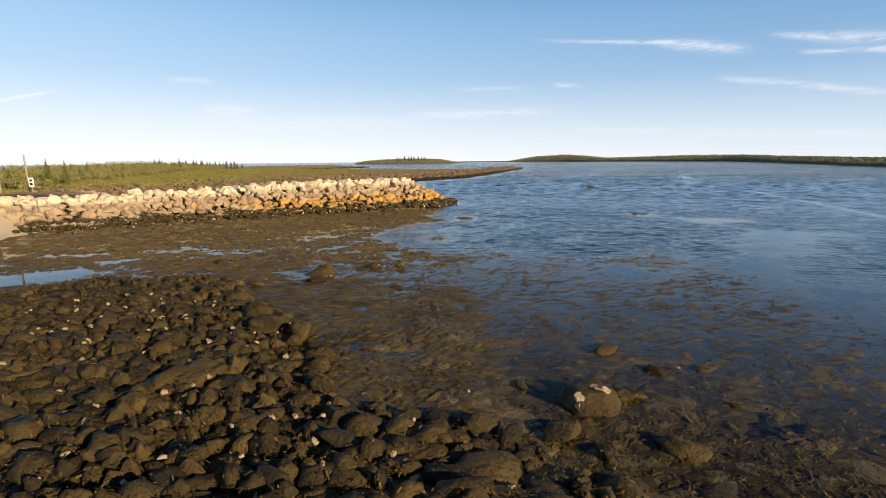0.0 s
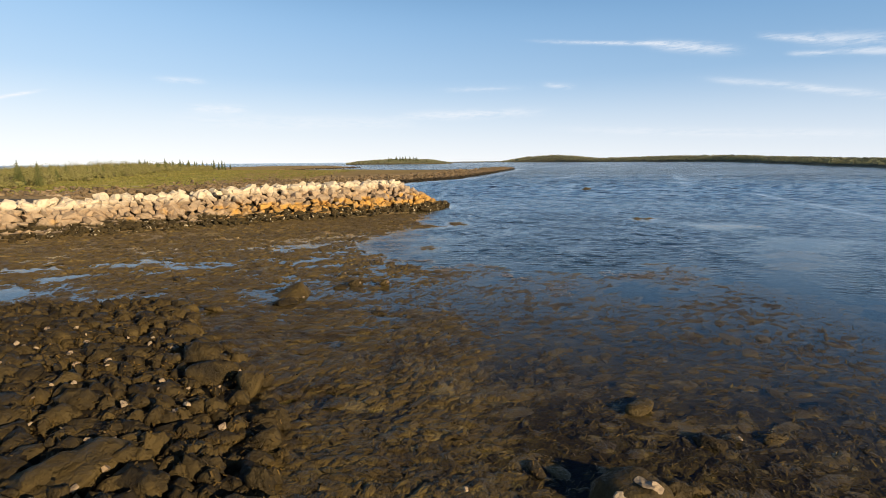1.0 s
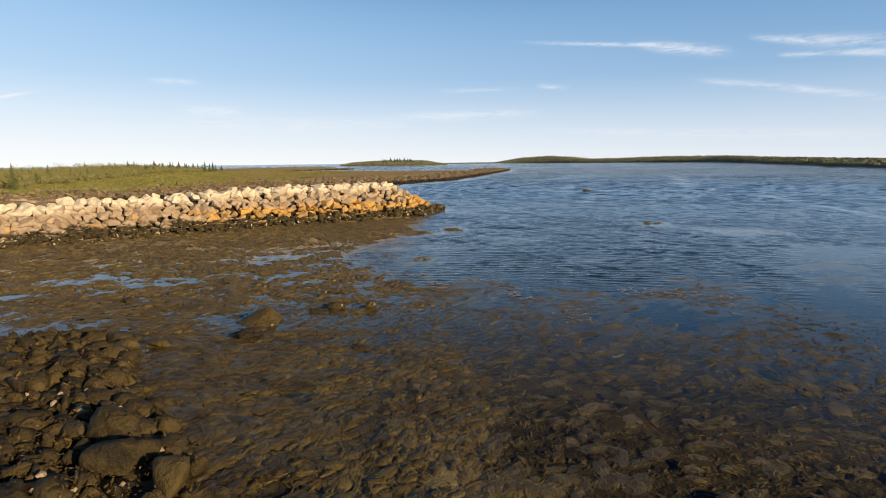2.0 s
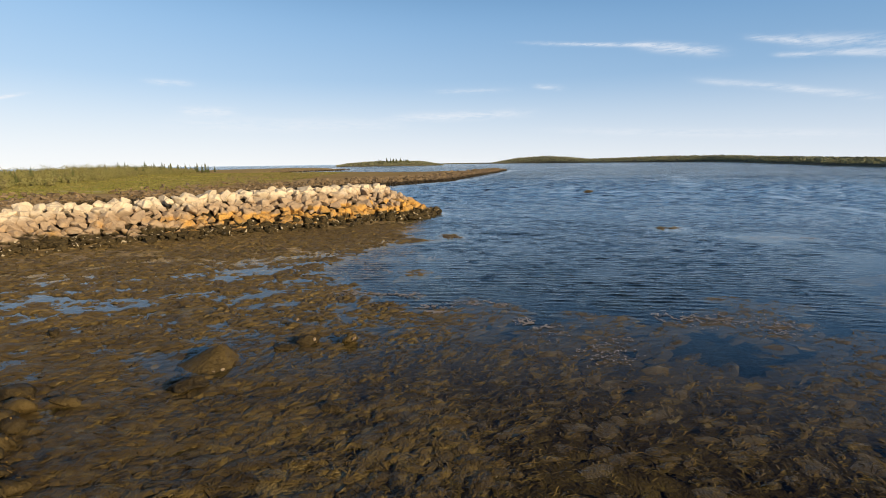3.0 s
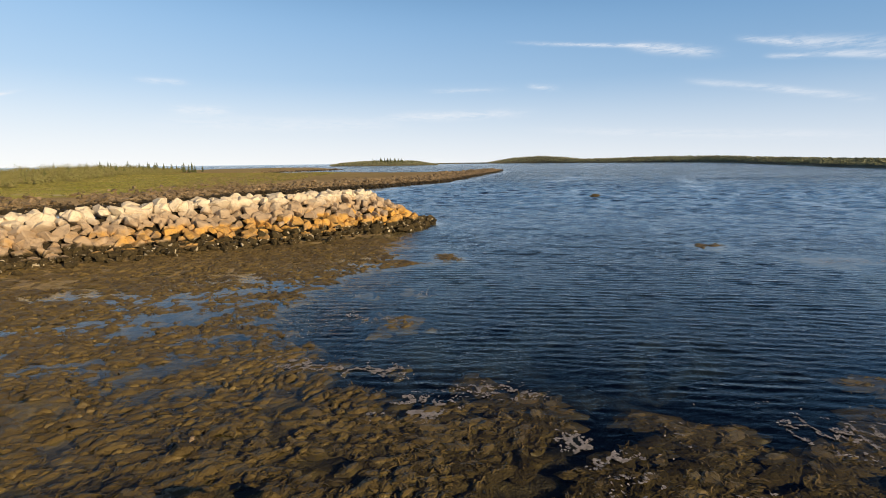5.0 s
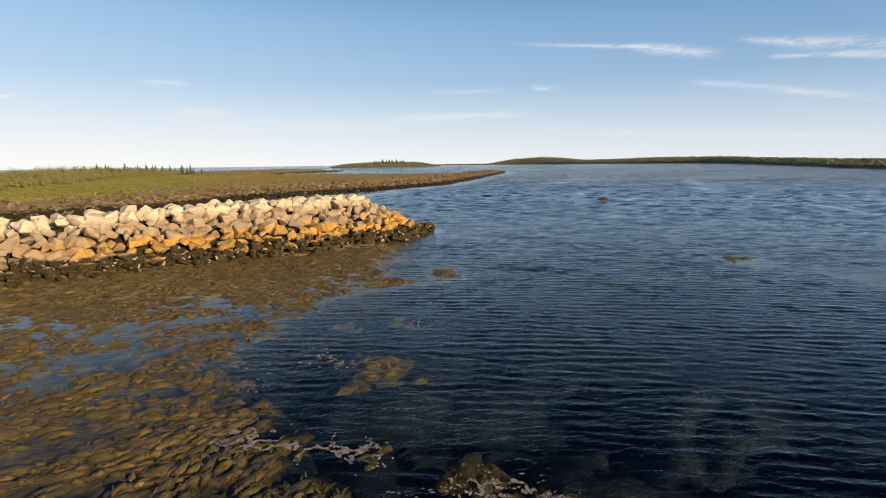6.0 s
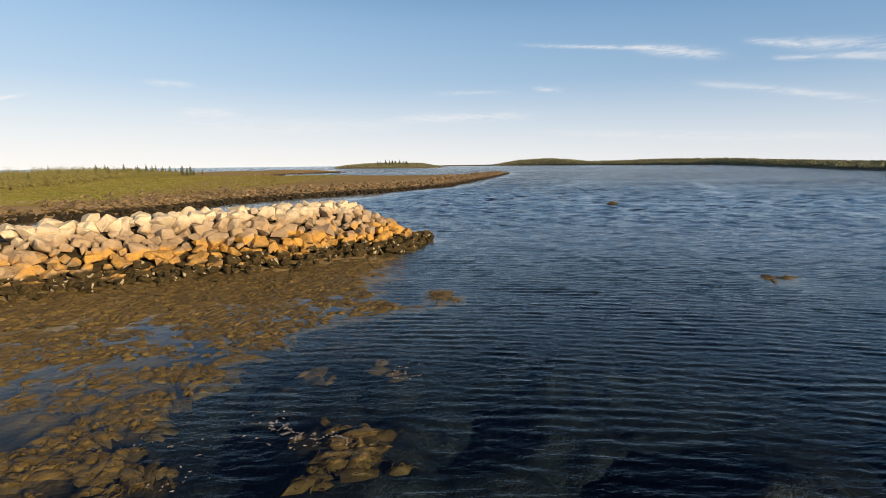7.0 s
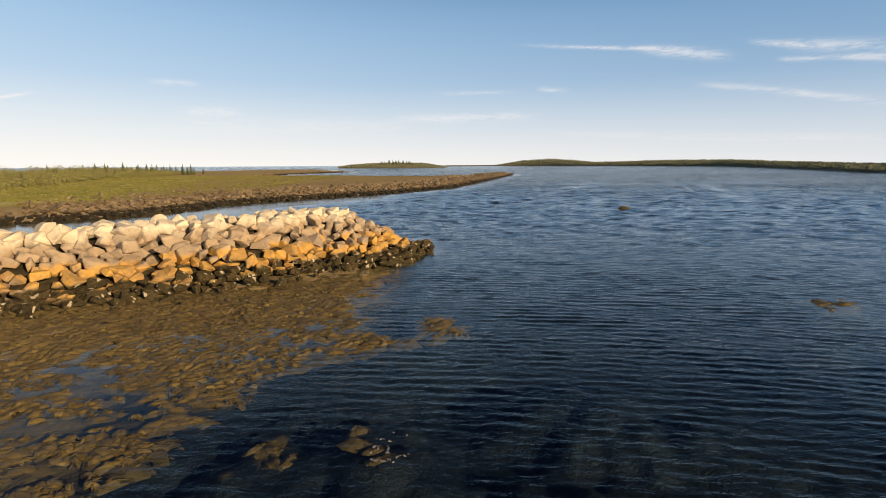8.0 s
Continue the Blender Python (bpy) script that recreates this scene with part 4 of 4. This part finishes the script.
def fronds():
    """Narrow fronds combed over the heaps, with a few tips standing up."""
    g = np.random.RandomState(8)
    which = np.repeat(np.arange(len(CLUMPS[0])), 15)
    n = len(which)
    ang, rad = g.uniform(0, 2 * math.pi, n), np.sqrt(g.uniform(0.0, 1.2, n))
    turn = CLUMPS[6][which]
    way = turn + g.normal(0, 0.7, n)
    length, width = g.uniform(0.06, 0.16, n), g.uniform(0.006, 0.013, n) * np.interp(CLUMPS[1][which], [12, 35], [1.0, 1.6])
    a = heap_point(rad, ang, which)
    tip_up = np.where(g.rand(n) < 0.10, 0.35, 0.0) * length
    d = np.stack([np.cos(way), np.sin(way), np.zeros(n)], 1)
    side = np.stack([-np.sin(way), np.cos(way), g.uniform(-0.5, 0.5, n)], 1)
    co = np.zeros((n, 6, 3))
    for k in range(3):
        f = k / 2
        p = a + d * (length * f)[:, None] + side * (g.normal(0, 0.2, n) * length * f)[:, None]
        p[:, 2] += 0.006 + 0.012 * math.sin(math.pi * f) - 0.02 * f * rad + tip_up * f
        w = (width * (0.7, 1.0, 0.35)[k])[:, None]
        co[:, 2 * k], co[:, 2 * k + 1] = p - side * w, p + side * w
    quad = np.array([[0, 1, 3, 2], [2, 3, 5, 4]])
    faces = (np.arange(n)[:, None, None] * 6 + quad[None]).reshape(-1, 4)
    ob = mesh_arrays("rockweed", co.reshape(-1, 3), faces, FROND)
    return tagged(ob, "golden brown rockweed fronds lying over the tidal flat", "seaweed", kind="stuff")


fronds()

# ------------------------------------------------------------------ far side of the cove: rubble shore
def scatter_shore():
    r = random.Random(31)
    line = [(-46, 58), (-40, 66), (-37, 72), (-31, 77), (-27.5, 85), (-26, 92), (-20, 100), (-13, 108), (-4, 117), (7, 135), (21, 185), (45, 276)]
    spots = []
    for p, n in along(line, 0.032):
        d = abs(r.gauss(0, 5.5)) - 0.8
        if p.x > 5:
            d *= 0.8
        q = p + n * d
        s = r.choice((0.32, 0.4, 0.5, 0.65, 0.85)) * (1 + max(0, q.y - 110) * 0.006)
        z = ground_z(q.x, q.y)
        spots.append((r.randrange(8), turned(r, q.x, q.y, max(z, -0.1) + 0.12 * s, s * 1.3, s, s * 0.8, 25)))
    for p, n in along([(-57, 236), (-78, 285), (-82, 333), (-56, 398)], 0.5):
        q = p + n * (abs(r.gauss(0, 3.5)) - 1.0)
        s = r.uniform(0.7, 1.6)
        spots.append((r.randrange(8), turned(r, q.x, q.y, max(ground_z(q.x, q.y), -0.1) + 0.1 * s, s * 1.4, s, s * 0.7, 25)))
    return spots


shore_rubble = tagged(joined("shore_rubble", scatter_shore(), [angular_stone(800 + i, 12) for i in range(8)], SHORE_ROCK),
                      "brown rubble along the far shore of the cove", "rubble", kind="stuff")


def edge_stones():
    r = random.Random(61)
    for i, (p, n) in enumerate(along([(-43.5, 46.0), (-39.5, 49.5), (-32.0, 47.0)], 0.38)):
        x, y = p.x + r.uniform(-0.4, 0.4), p.y + r.uniform(-0.5, 0.5)
        s = r.uniform(0.35, 0.8)
        ob = new("edge_stone", r.choice(PALE))
        ob.matrix_basis = turned(r, x, y, ground_z(x, y) + 0.2 * s, s * 1.3, s, s * 0.8, 20)
        tagged(ob, "pale granite stone in a row beside the road", "stone", "stones beside the road")


edge_stones()

# lone rock awash off the shore
lone = tagged(new("reef_rock", mesh_of("reef_rock", round_stone(901, 3, 0.5), WET_ROCK, True)), "dark rock awash in the open water", "rock")
lone.matrix_basis = pose(24.6, 80.3, 0.04, 0, 0, 20) @ Matrix.Diagonal((1.4, 0.8, 0.5, 1))

# ------------------------------------------------------------------ poles and sign by the road
def tube(bm, a, b, ra, rb_, seg=8):
    a, b = Vector(a), Vector(b)
    q = (b - a).to_track_quat("Z", "Y")
    rings = []
    for c, rad in ((a, ra), (b, rb_)):
        rings.append([bm.verts.new(c + q @ Vector((rad * math.cos(2 * math.pi * k / seg), rad * math.sin(2 * math.pi * k / seg), 0))) for k in range(seg)])
    for k in range(seg):
        bm.faces.new((rings[0][k], rings[0][(k + 1) % seg], rings[1][(k + 1) % seg], rings[1][k]))
    bm.faces.new(rings[0][::-1])
    bm.faces.new(rings[1])


def box(bm, x, y, z, w, d, h):
    m = bmesh.ops.create_cube(bm, size=1.0, matrix=Matrix.Translation((x, y, z)) @ Matrix.Diagonal((w, d, h, 1)))
    bmesh.ops.bevel(bm, geom=list({e for v in m["verts"] for e in v.link_edges}), offset=min(w, d, h) * 0.2, segments=1, affect="EDGES")


def road_pole(x, y, tall, lean):
    bm = bmesh.new()
    tube(bm, (0, 0, -0.3), (lean, 0, tall), 0.09, 0.06)
    ob = new("pole", mesh_of("pole", bm, POLE, True))
    ob.location = (x, y, ground_z(x, y))
    return tagged(ob, "thin weathered grey pole standing beside the road", "pole", "poles beside the road")


road_pole(-37.4, 45.4, 3.6, -0.1)
road_pole(-42.6, 48.3, 3.4, -0.05)


def road_sign(x, y):
    root = tagged(new("road_sign"), "white road sign with a black mark on a post", "sign")
    root.location = (x, y, ground_z(x, y))
    bm = bmesh.new()
    tube(bm, (0, 0, -0.2), (0, 0, 1.0), 0.04, 0.04)
    part("post", bm, POLE, root)
    bm = bmesh.new()
    box(bm, 0, -0.05, 0.95, 0.48, 0.03, 0.85)
    panel = part("panel", bm, SIGN, root, "white sign panel")
    bm = bmesh.new()
    for px, pz, w, h in ((0.0, 1.12, 0.22, 0.17), (0.0, 0.80, 0.24, 0.2)):
        box(bm, px, -0.072, pz, w, 0.008, h)
    part("mark", bm, DARK_SIGN, panel, "black blurred mark")
    return root


road_sign(-36.4, 44.5)

bm = bmesh.new()
tube(bm, (0, 0, -0.3), (0.03, 0.0, 0.42), 0.035, 0.03)
stake = tagged(new("stake", mesh_of("stake", bm, BARK, True)), "short dark wooden stake standing in the tide pool", "stake")
stake.location = (-16.9, 19.5, -0.1)


# ------------------------------------------------------------------ trees and shrubs on the marsh
def leaf_cloud(centres, radii, per, size, seed, squash=0.8):
    """Clumps of small leaf quads round the given centres, as one mesh's arrays."""
    g = np.random.RandomState(seed)
    c = np.repeat(np.asarray(centres, float), per, axis=0)
    rad = np.repeat(np.asarray(radii, float), per)
    v = g.normal(size=c.shape)
    v /= np.linalg.norm(v, axis=1)[:, None]
    p = c + v * (rad * g.uniform(0.55, 1.05, len(c)))[:, None] * [1, 1, squash]
    a = g.normal(size=c.shape)
    a /= np.linalg.norm(a, axis=1)[:, None]
    b = np.cross(a, v + 0.01)
    b /= np.linalg.norm(b, axis=1)[:, None] + 1e-9
    s = (size * g.uniform(0.6, 1.3, len(c)))[:, None]
    co = np.stack([p - a * s, p + b * s * 0.7, p + a * s, p - b * s * 0.7], 1)
    return co.reshape(-1, 3), np.arange(len(c) * 4).reshape(-1, 4)


def mesh_from(name, co, faces, mat):
    me = bpy.data.meshes.new(name)
    me.from_pydata(co.tolist(), [], faces.tolist())
    me.materials.append(mat)
    return me


def spruce(seed):
    """A small coastal spruce about one unit high: trunk and whorls of drooping boughs."""
    r = random.Random(seed)
    root = tagged(new("spruce_tree"), "dark green spruce with a ragged pointed crown", "tree", "spruces on the marsh")
    bm = bmesh.new()
    tube(bm, (0, 0, -0.03), (0.01, 0, 0.96), 0.022, 0.004, 6)
    part("trunk", bm, BARK, root, "thin grey trunk")
    bm = bmesh.new()
    for k in range(17):
        f = k / 16
        z = 0.14 + 0.84 * f
        reach = (0.23 * (1 - f) ** 0.8 + 0.012) * r.uniform(0.75, 1.2)
        for j in range(8):
            if r.random() < 0.14:
                continue
            a = 2 * math.pi * (j + r.random() * 0.7) / 8
            d, sd = Vector((math.cos(a), math.sin(a), 0)), Vector((-math.sin(a), math.cos(a), 0))
            L = reach * r.uniform(0.7, 1.2)
            for q in range(3):
                b0 = d * (L * q * 0.3) + Vector((0, 0, z - 0.1 * L * q))
                tip = d * (L * (0.45 + 0.3 * q)) + sd * (L * r.uniform(-0.3, 0.3)) + Vector((0, 0, z - 0.25 * L * (q + 1) + r.uniform(-0.01, 0.01)))
                w = 0.05 + 0.08 * (1 - f)
                vs = [bm.verts.new(b0 + sd * w * 0.35), bm.verts.new(tip), bm.verts.new(b0 - sd * w * 0.35), bm.verts.new(b0 * 0.6 + tip * 0.4 + Vector((0, 0, 0.02)))]
                bm.faces.new((vs[0], vs[1], vs[3]))
                bm.faces.new((vs[3], vs[1], vs[2]))
    part("crown", bm, SPRUCE, root, "ragged dark green needles")
    return root


FRONT = [(-58, 44), (-54, 62), (-58, 80), (-68, 118), (-78, 150), (-87, 190), (-104, 246)]


def plant_marsh():
    r = random.Random(77)
    kinds = [spruce(1000 + i) for i in range(4)]
    stand = []
    pts = along(FRONT, 2.2)
    for p, n in pts:
        if r.random() < 0.9:
            back = r.uniform(5, 30)
            tall = r.uniform(1.6, 3.2) * (1 + 0.35 * smooth(p.y, 150, 240))
            stand.append((p.x + n.x * back, p.y + n.y * back, tall))
    for _ in range(40):                       # the taller group at the far end of the wood
        stand.append((r.uniform(-135, -92), r.uniform(205, 262), r.uniform(2.4, 5.0)))
    stand += [(-58.8, 75, 3.9), (-56.8, 76, 3.7), (-66, 72, 3.6), (-75, 84, 4.2)]
    for i, (x, y, tall) in enumerate(stand):
        m = pose(x, y, ground_z(x, y) - 0.05, r.uniform(-3, 3), r.uniform(-3, 3), r.uniform(0, 360)) @ Matrix.Scale(tall, 4)
        if i < 4:
            kinds[i].matrix_basis = m
        else:
            src = kinds[i % 4]
            sc = src.scale.copy()
            ob = copy_thing(src, pose(x, y, ground_z(x, y) - 0.05, r.uniform(-3, 3), r.uniform(-3, 3), r.uniform(0, 360)))
            ob.scale = (tall * r.uniform(0.85, 1.2), tall * r.uniform(0.85, 1.2), tall)
    cen, rad = [], []
    for p, n in along(FRONT, 0.5):
        for _ in range(3):
            back = r.uniform(0, 34)
            x, y = p.x + n.x * back, p.y + n.y * back
            s = r.uniform(0.6, 1.3) * (0.7 + 0.026 * back) * (1 + 0.5 * float(smooth(y, 110, 220)))
            z = ground_z(x, y)
            cen.append((x, y, z + s * 0.7))
            rad.append(s)
    co, fa = leaf_cloud(cen, rad, 105, 0.155, 5)
    return tagged(new("shrub_thicket", mesh_from("shrub_thicket", co, fa, SHRUB)), "dense green shrub thicket behind the marsh grass", "shrubs", kind="stuff")


thicket = plant_marsh()


# low tussocks over the marsh and along the top of the far shore
def tussocks():
    r = random.Random(91)
    cen, rad = [], []
    places = [(r.uniform(-95, -26), r.uniform(44, 200)) for _ in range(8500)]
    cover = grass_cover(np.array([p[0] for p in places]), np.array([p[1] for p in places]))
    for (x, y), c in zip(places, cover):
        if c > 0.5:
            s = r.uniform(0.15, 0.4)
            cen.append((x, y, ground_z(x, y) + s * 0.3))
            rad.append(s)
    co, fa = leaf_cloud(cen, rad, 20, 0.075, 8, 0.4)
    return tagged(new("marsh_grass", mesh_from("marsh_grass", co, fa, MARSH)), "tussocks of green and straw marsh grass", "grass", kind="stuff")


tussocks()


# ------------------------------------------------------------------ far shores
def polar(az, d):
    return d * math.sin(radians(az)), d * math.cos(radians(az))


def far_land(name, stations, depth, label, seed, mat):
    """A wooded ridge: a low bank along stations of (azimuth, distance, height), with its tree canopy."""
    r = random.Random(seed)
    fine = []
    for (a0, d0, h0), (a1, d1, h1) in zip(stations, stations[1:]):
        k = max(2, int(abs(a1 - a0) * 3))
        fine += [(a0 + (a1 - a0) * i / k, d0 + (d1 - d0) * i / k, h0 + (h1 - h0) * i / k) for i in range(k)]
    fine.append(stations[-1])
    bm = bmesh.new()
    rows = []
    for a, d, h in fine:
        row = []
        for f, z in ((0.0, -0.6), (0.03, 0.9), (0.25, 0.55 * h), (0.6, 1.0 * h), (1.0, 0.5 * h)):
            x, y = polar(a, d + depth * f)
            row.append(bm.verts.new((x, y, z + (0 if f == 0 else r.uniform(-0.2, 0.2)))))
        rows.append(row)
    for a, b in zip(rows, rows[1:]):
        for i in range(4):
            bm.faces.new((a[i], a[i + 1], b[i + 1], b[i]))
    bmesh.ops.recalc_face_normals(bm, faces=bm.faces)
    bank = tagged(new(name, mesh_of(name, bm, mat, True)), label, "far shore", kind="structure")
    cen, rad, spikes = [], [], []
    total = sum(abs(q[0] - p[0]) for p, q in zip(fine, fine[1:]))
    for _ in range(int(total * 110)):
        i = r.randrange(len(fine) - 1)
        t = r.random()
        a, d, h = [fine[i][j] * (1 - t) + fine[i + 1][j] * t for j in range(3)]
        f = r.uniform(0.06, 0.8)
        x, y = polar(a, d + depth * f)
        ground_h = h * float(np.interp(f, [0, 0.25, 0.6, 1], [0.05, 0.55, 1.0, 0.5]))
        s = min(0.18 * h, 2.0) * r.uniform(0.6, 1.3)
        cen.append((x, y, ground_h + s * 0.5))
        rad.append(s)
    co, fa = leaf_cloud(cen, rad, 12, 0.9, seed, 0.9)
    tagged(new(name + "_woods", mesh_from(name + "_woods", co, fa, HAZED_WOOD)), "far shore woodland, its green paled by painted-in haze", "woods", kind="stuff")
    return bank


BANK = plain("far_bank", (0.15, 0.13, 0.075), 0.9, 0.05, 0.4)
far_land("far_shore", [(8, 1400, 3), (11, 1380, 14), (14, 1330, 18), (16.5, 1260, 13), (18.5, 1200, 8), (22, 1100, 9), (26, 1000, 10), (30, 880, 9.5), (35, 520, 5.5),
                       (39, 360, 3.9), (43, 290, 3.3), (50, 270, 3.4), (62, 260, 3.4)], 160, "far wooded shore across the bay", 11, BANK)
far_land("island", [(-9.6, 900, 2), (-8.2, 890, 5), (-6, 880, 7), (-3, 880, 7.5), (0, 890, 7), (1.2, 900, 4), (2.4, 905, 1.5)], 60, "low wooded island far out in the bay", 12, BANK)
far_land("low_point", [(2.4, 1500, 2.0), (5, 1500, 2.2), (8.5, 1450, 2.4)], 40, "low distant point of land across the bay", 13, BANK)


def island_spruces():
    r = random.Random(5)
    src = [o for o in scene.objects if o.name.startswith("spruce_tree")][:4]
    for i in range(48):
        az = r.choice((r.gauss(-2.6, 0.9), r.gauss(-4.4, 0.7), r.uniform(-7.0, -0.4)))
        x, y = polar(az, r.uniform(895, 930))
        tall = r.uniform(4, 11) * (1.0 if -5.5 < az < -1.2 else 0.7)
        ob = copy_thing(src[i % 4], pose(x, y, 3.6, 0, 0, r.uniform(0, 360)))
        ob.scale = (tall * r.uniform(0.9, 1.7), tall * r.uniform(0.9, 1.7), tall)
        tagged(ob, "tall dark spruce on the far island", "tree", "spruces on the island")


island_spruces()


# ------------------------------------------------------------------ foam along the weed edge
def foam():
    """Flat flakes of scum gathered into lacy strands on the water."""
    g = np.random.RandomState(15)
    co = []
    for line, wide, dens in (([(3.0, 22.2), (3.4, 21.4), (4.3, 21.15)], 0.16, 2600), ([(4.4, 20.5), (4.9, 20.8), (6.4, 21.2)], 0.30, 1900),
                             ([(6.7, 22.8), (6.2, 22.4), (6.9, 22.0), (7.5, 21.9), (8.4, 21.5), (9.6, 21.9)], 0.32, 2000), ([(5.2, 22.1), (6.2, 21.9)], 0.25, 1500),
                             ([(-0.6, 23.4), (-0.2, 23.25), (0.4, 23.2), (1.1, 23.5)], 0.14, 2800), ([(-3.2, 26.4), (-2.4, 26.0), (-1.6, 25.7)], 0.18, 1700),
                             ([(-2.8, 25.9), (-2.1, 25.6), (-0.8, 25.4), (0.1, 25.1)], 0.22, 1500), ([(-0.1, 24.1), (0.1, 23.7), (0.8, 23.5)], 0.2, 1700),
                             ([(1.4, 24.3), (2.0, 24.1), (2.7, 23.8)], 0.22, 1200), ([(3.2, 20.4), (4.0, 19.6), (5.0, 19.4)], 0.35, 900), ([(9.0, 20.6), (10.5, 21.1)], 0.3, 900),
                             ([(-1.9, 29.6), (-1.0, 29.2), (0.0, 29.1)], 0.25, 800), ([(-3.6, 28.9), (-3.0, 28.0)], 0.25, 900),
                             ([(18.5, 35.9), (21, 35.9), (23, 35.2)], 0.3, 700), ([(0.5, 31.7), (1.0, 32.1)], 0.2, 1000)):
        for (x0, y0), (x1, y1) in zip(line, line[1:]):
            n = int(dens * math.hypot(x1 - x0, y1 - y0))
            t = g.rand(n)
            x, y = x0 + (x1 - x0) * t + g.normal(0, wide, n), y0 + (y1 - y0) * t + g.normal(0, wide, n)
            ridge = np.abs(value_noise(x * 0.7, y, 0.36, 61) + 0.6 * value_noise(x, y, 0.13, 62))
            broad = value_noise(x, y, 1.1, 63)
            keep = (ridge < 0.07 + 0.07 * broad) & (broad > -0.25) & (g.rand(n) < 0.6)
            x, y = x[keep], y[keep]
            m = len(x)
            level = np.clip(weed_level(x, y) + 0.05, 0.012, 0.09)
            a, size = g.uniform(0, 6.3, m), g.uniform(0.012, 0.030, m)
            quad = []
            for k in range(4):
                u = a + k * math.pi / 2 + g.normal(0, 0.25, m)
                q = size * (1.7 if k % 2 == 0 else 0.8) * g.uniform(0.7, 1.2, m)
                quad.append(np.stack([x + q * np.cos(u), y + q * np.sin(u), level + g.uniform(0, 0.012, m)], -1))
            co.append(np.stack(quad, 1))
    co = np.concatenate(co).reshape(-1, 3)
    return tagged(mesh_arrays("foam", co, np.arange(len(co)).reshape(-1, 4), FOAM), "thin lacy lines of pale foam along the weed edge", "foam", kind="stuff")


foam()
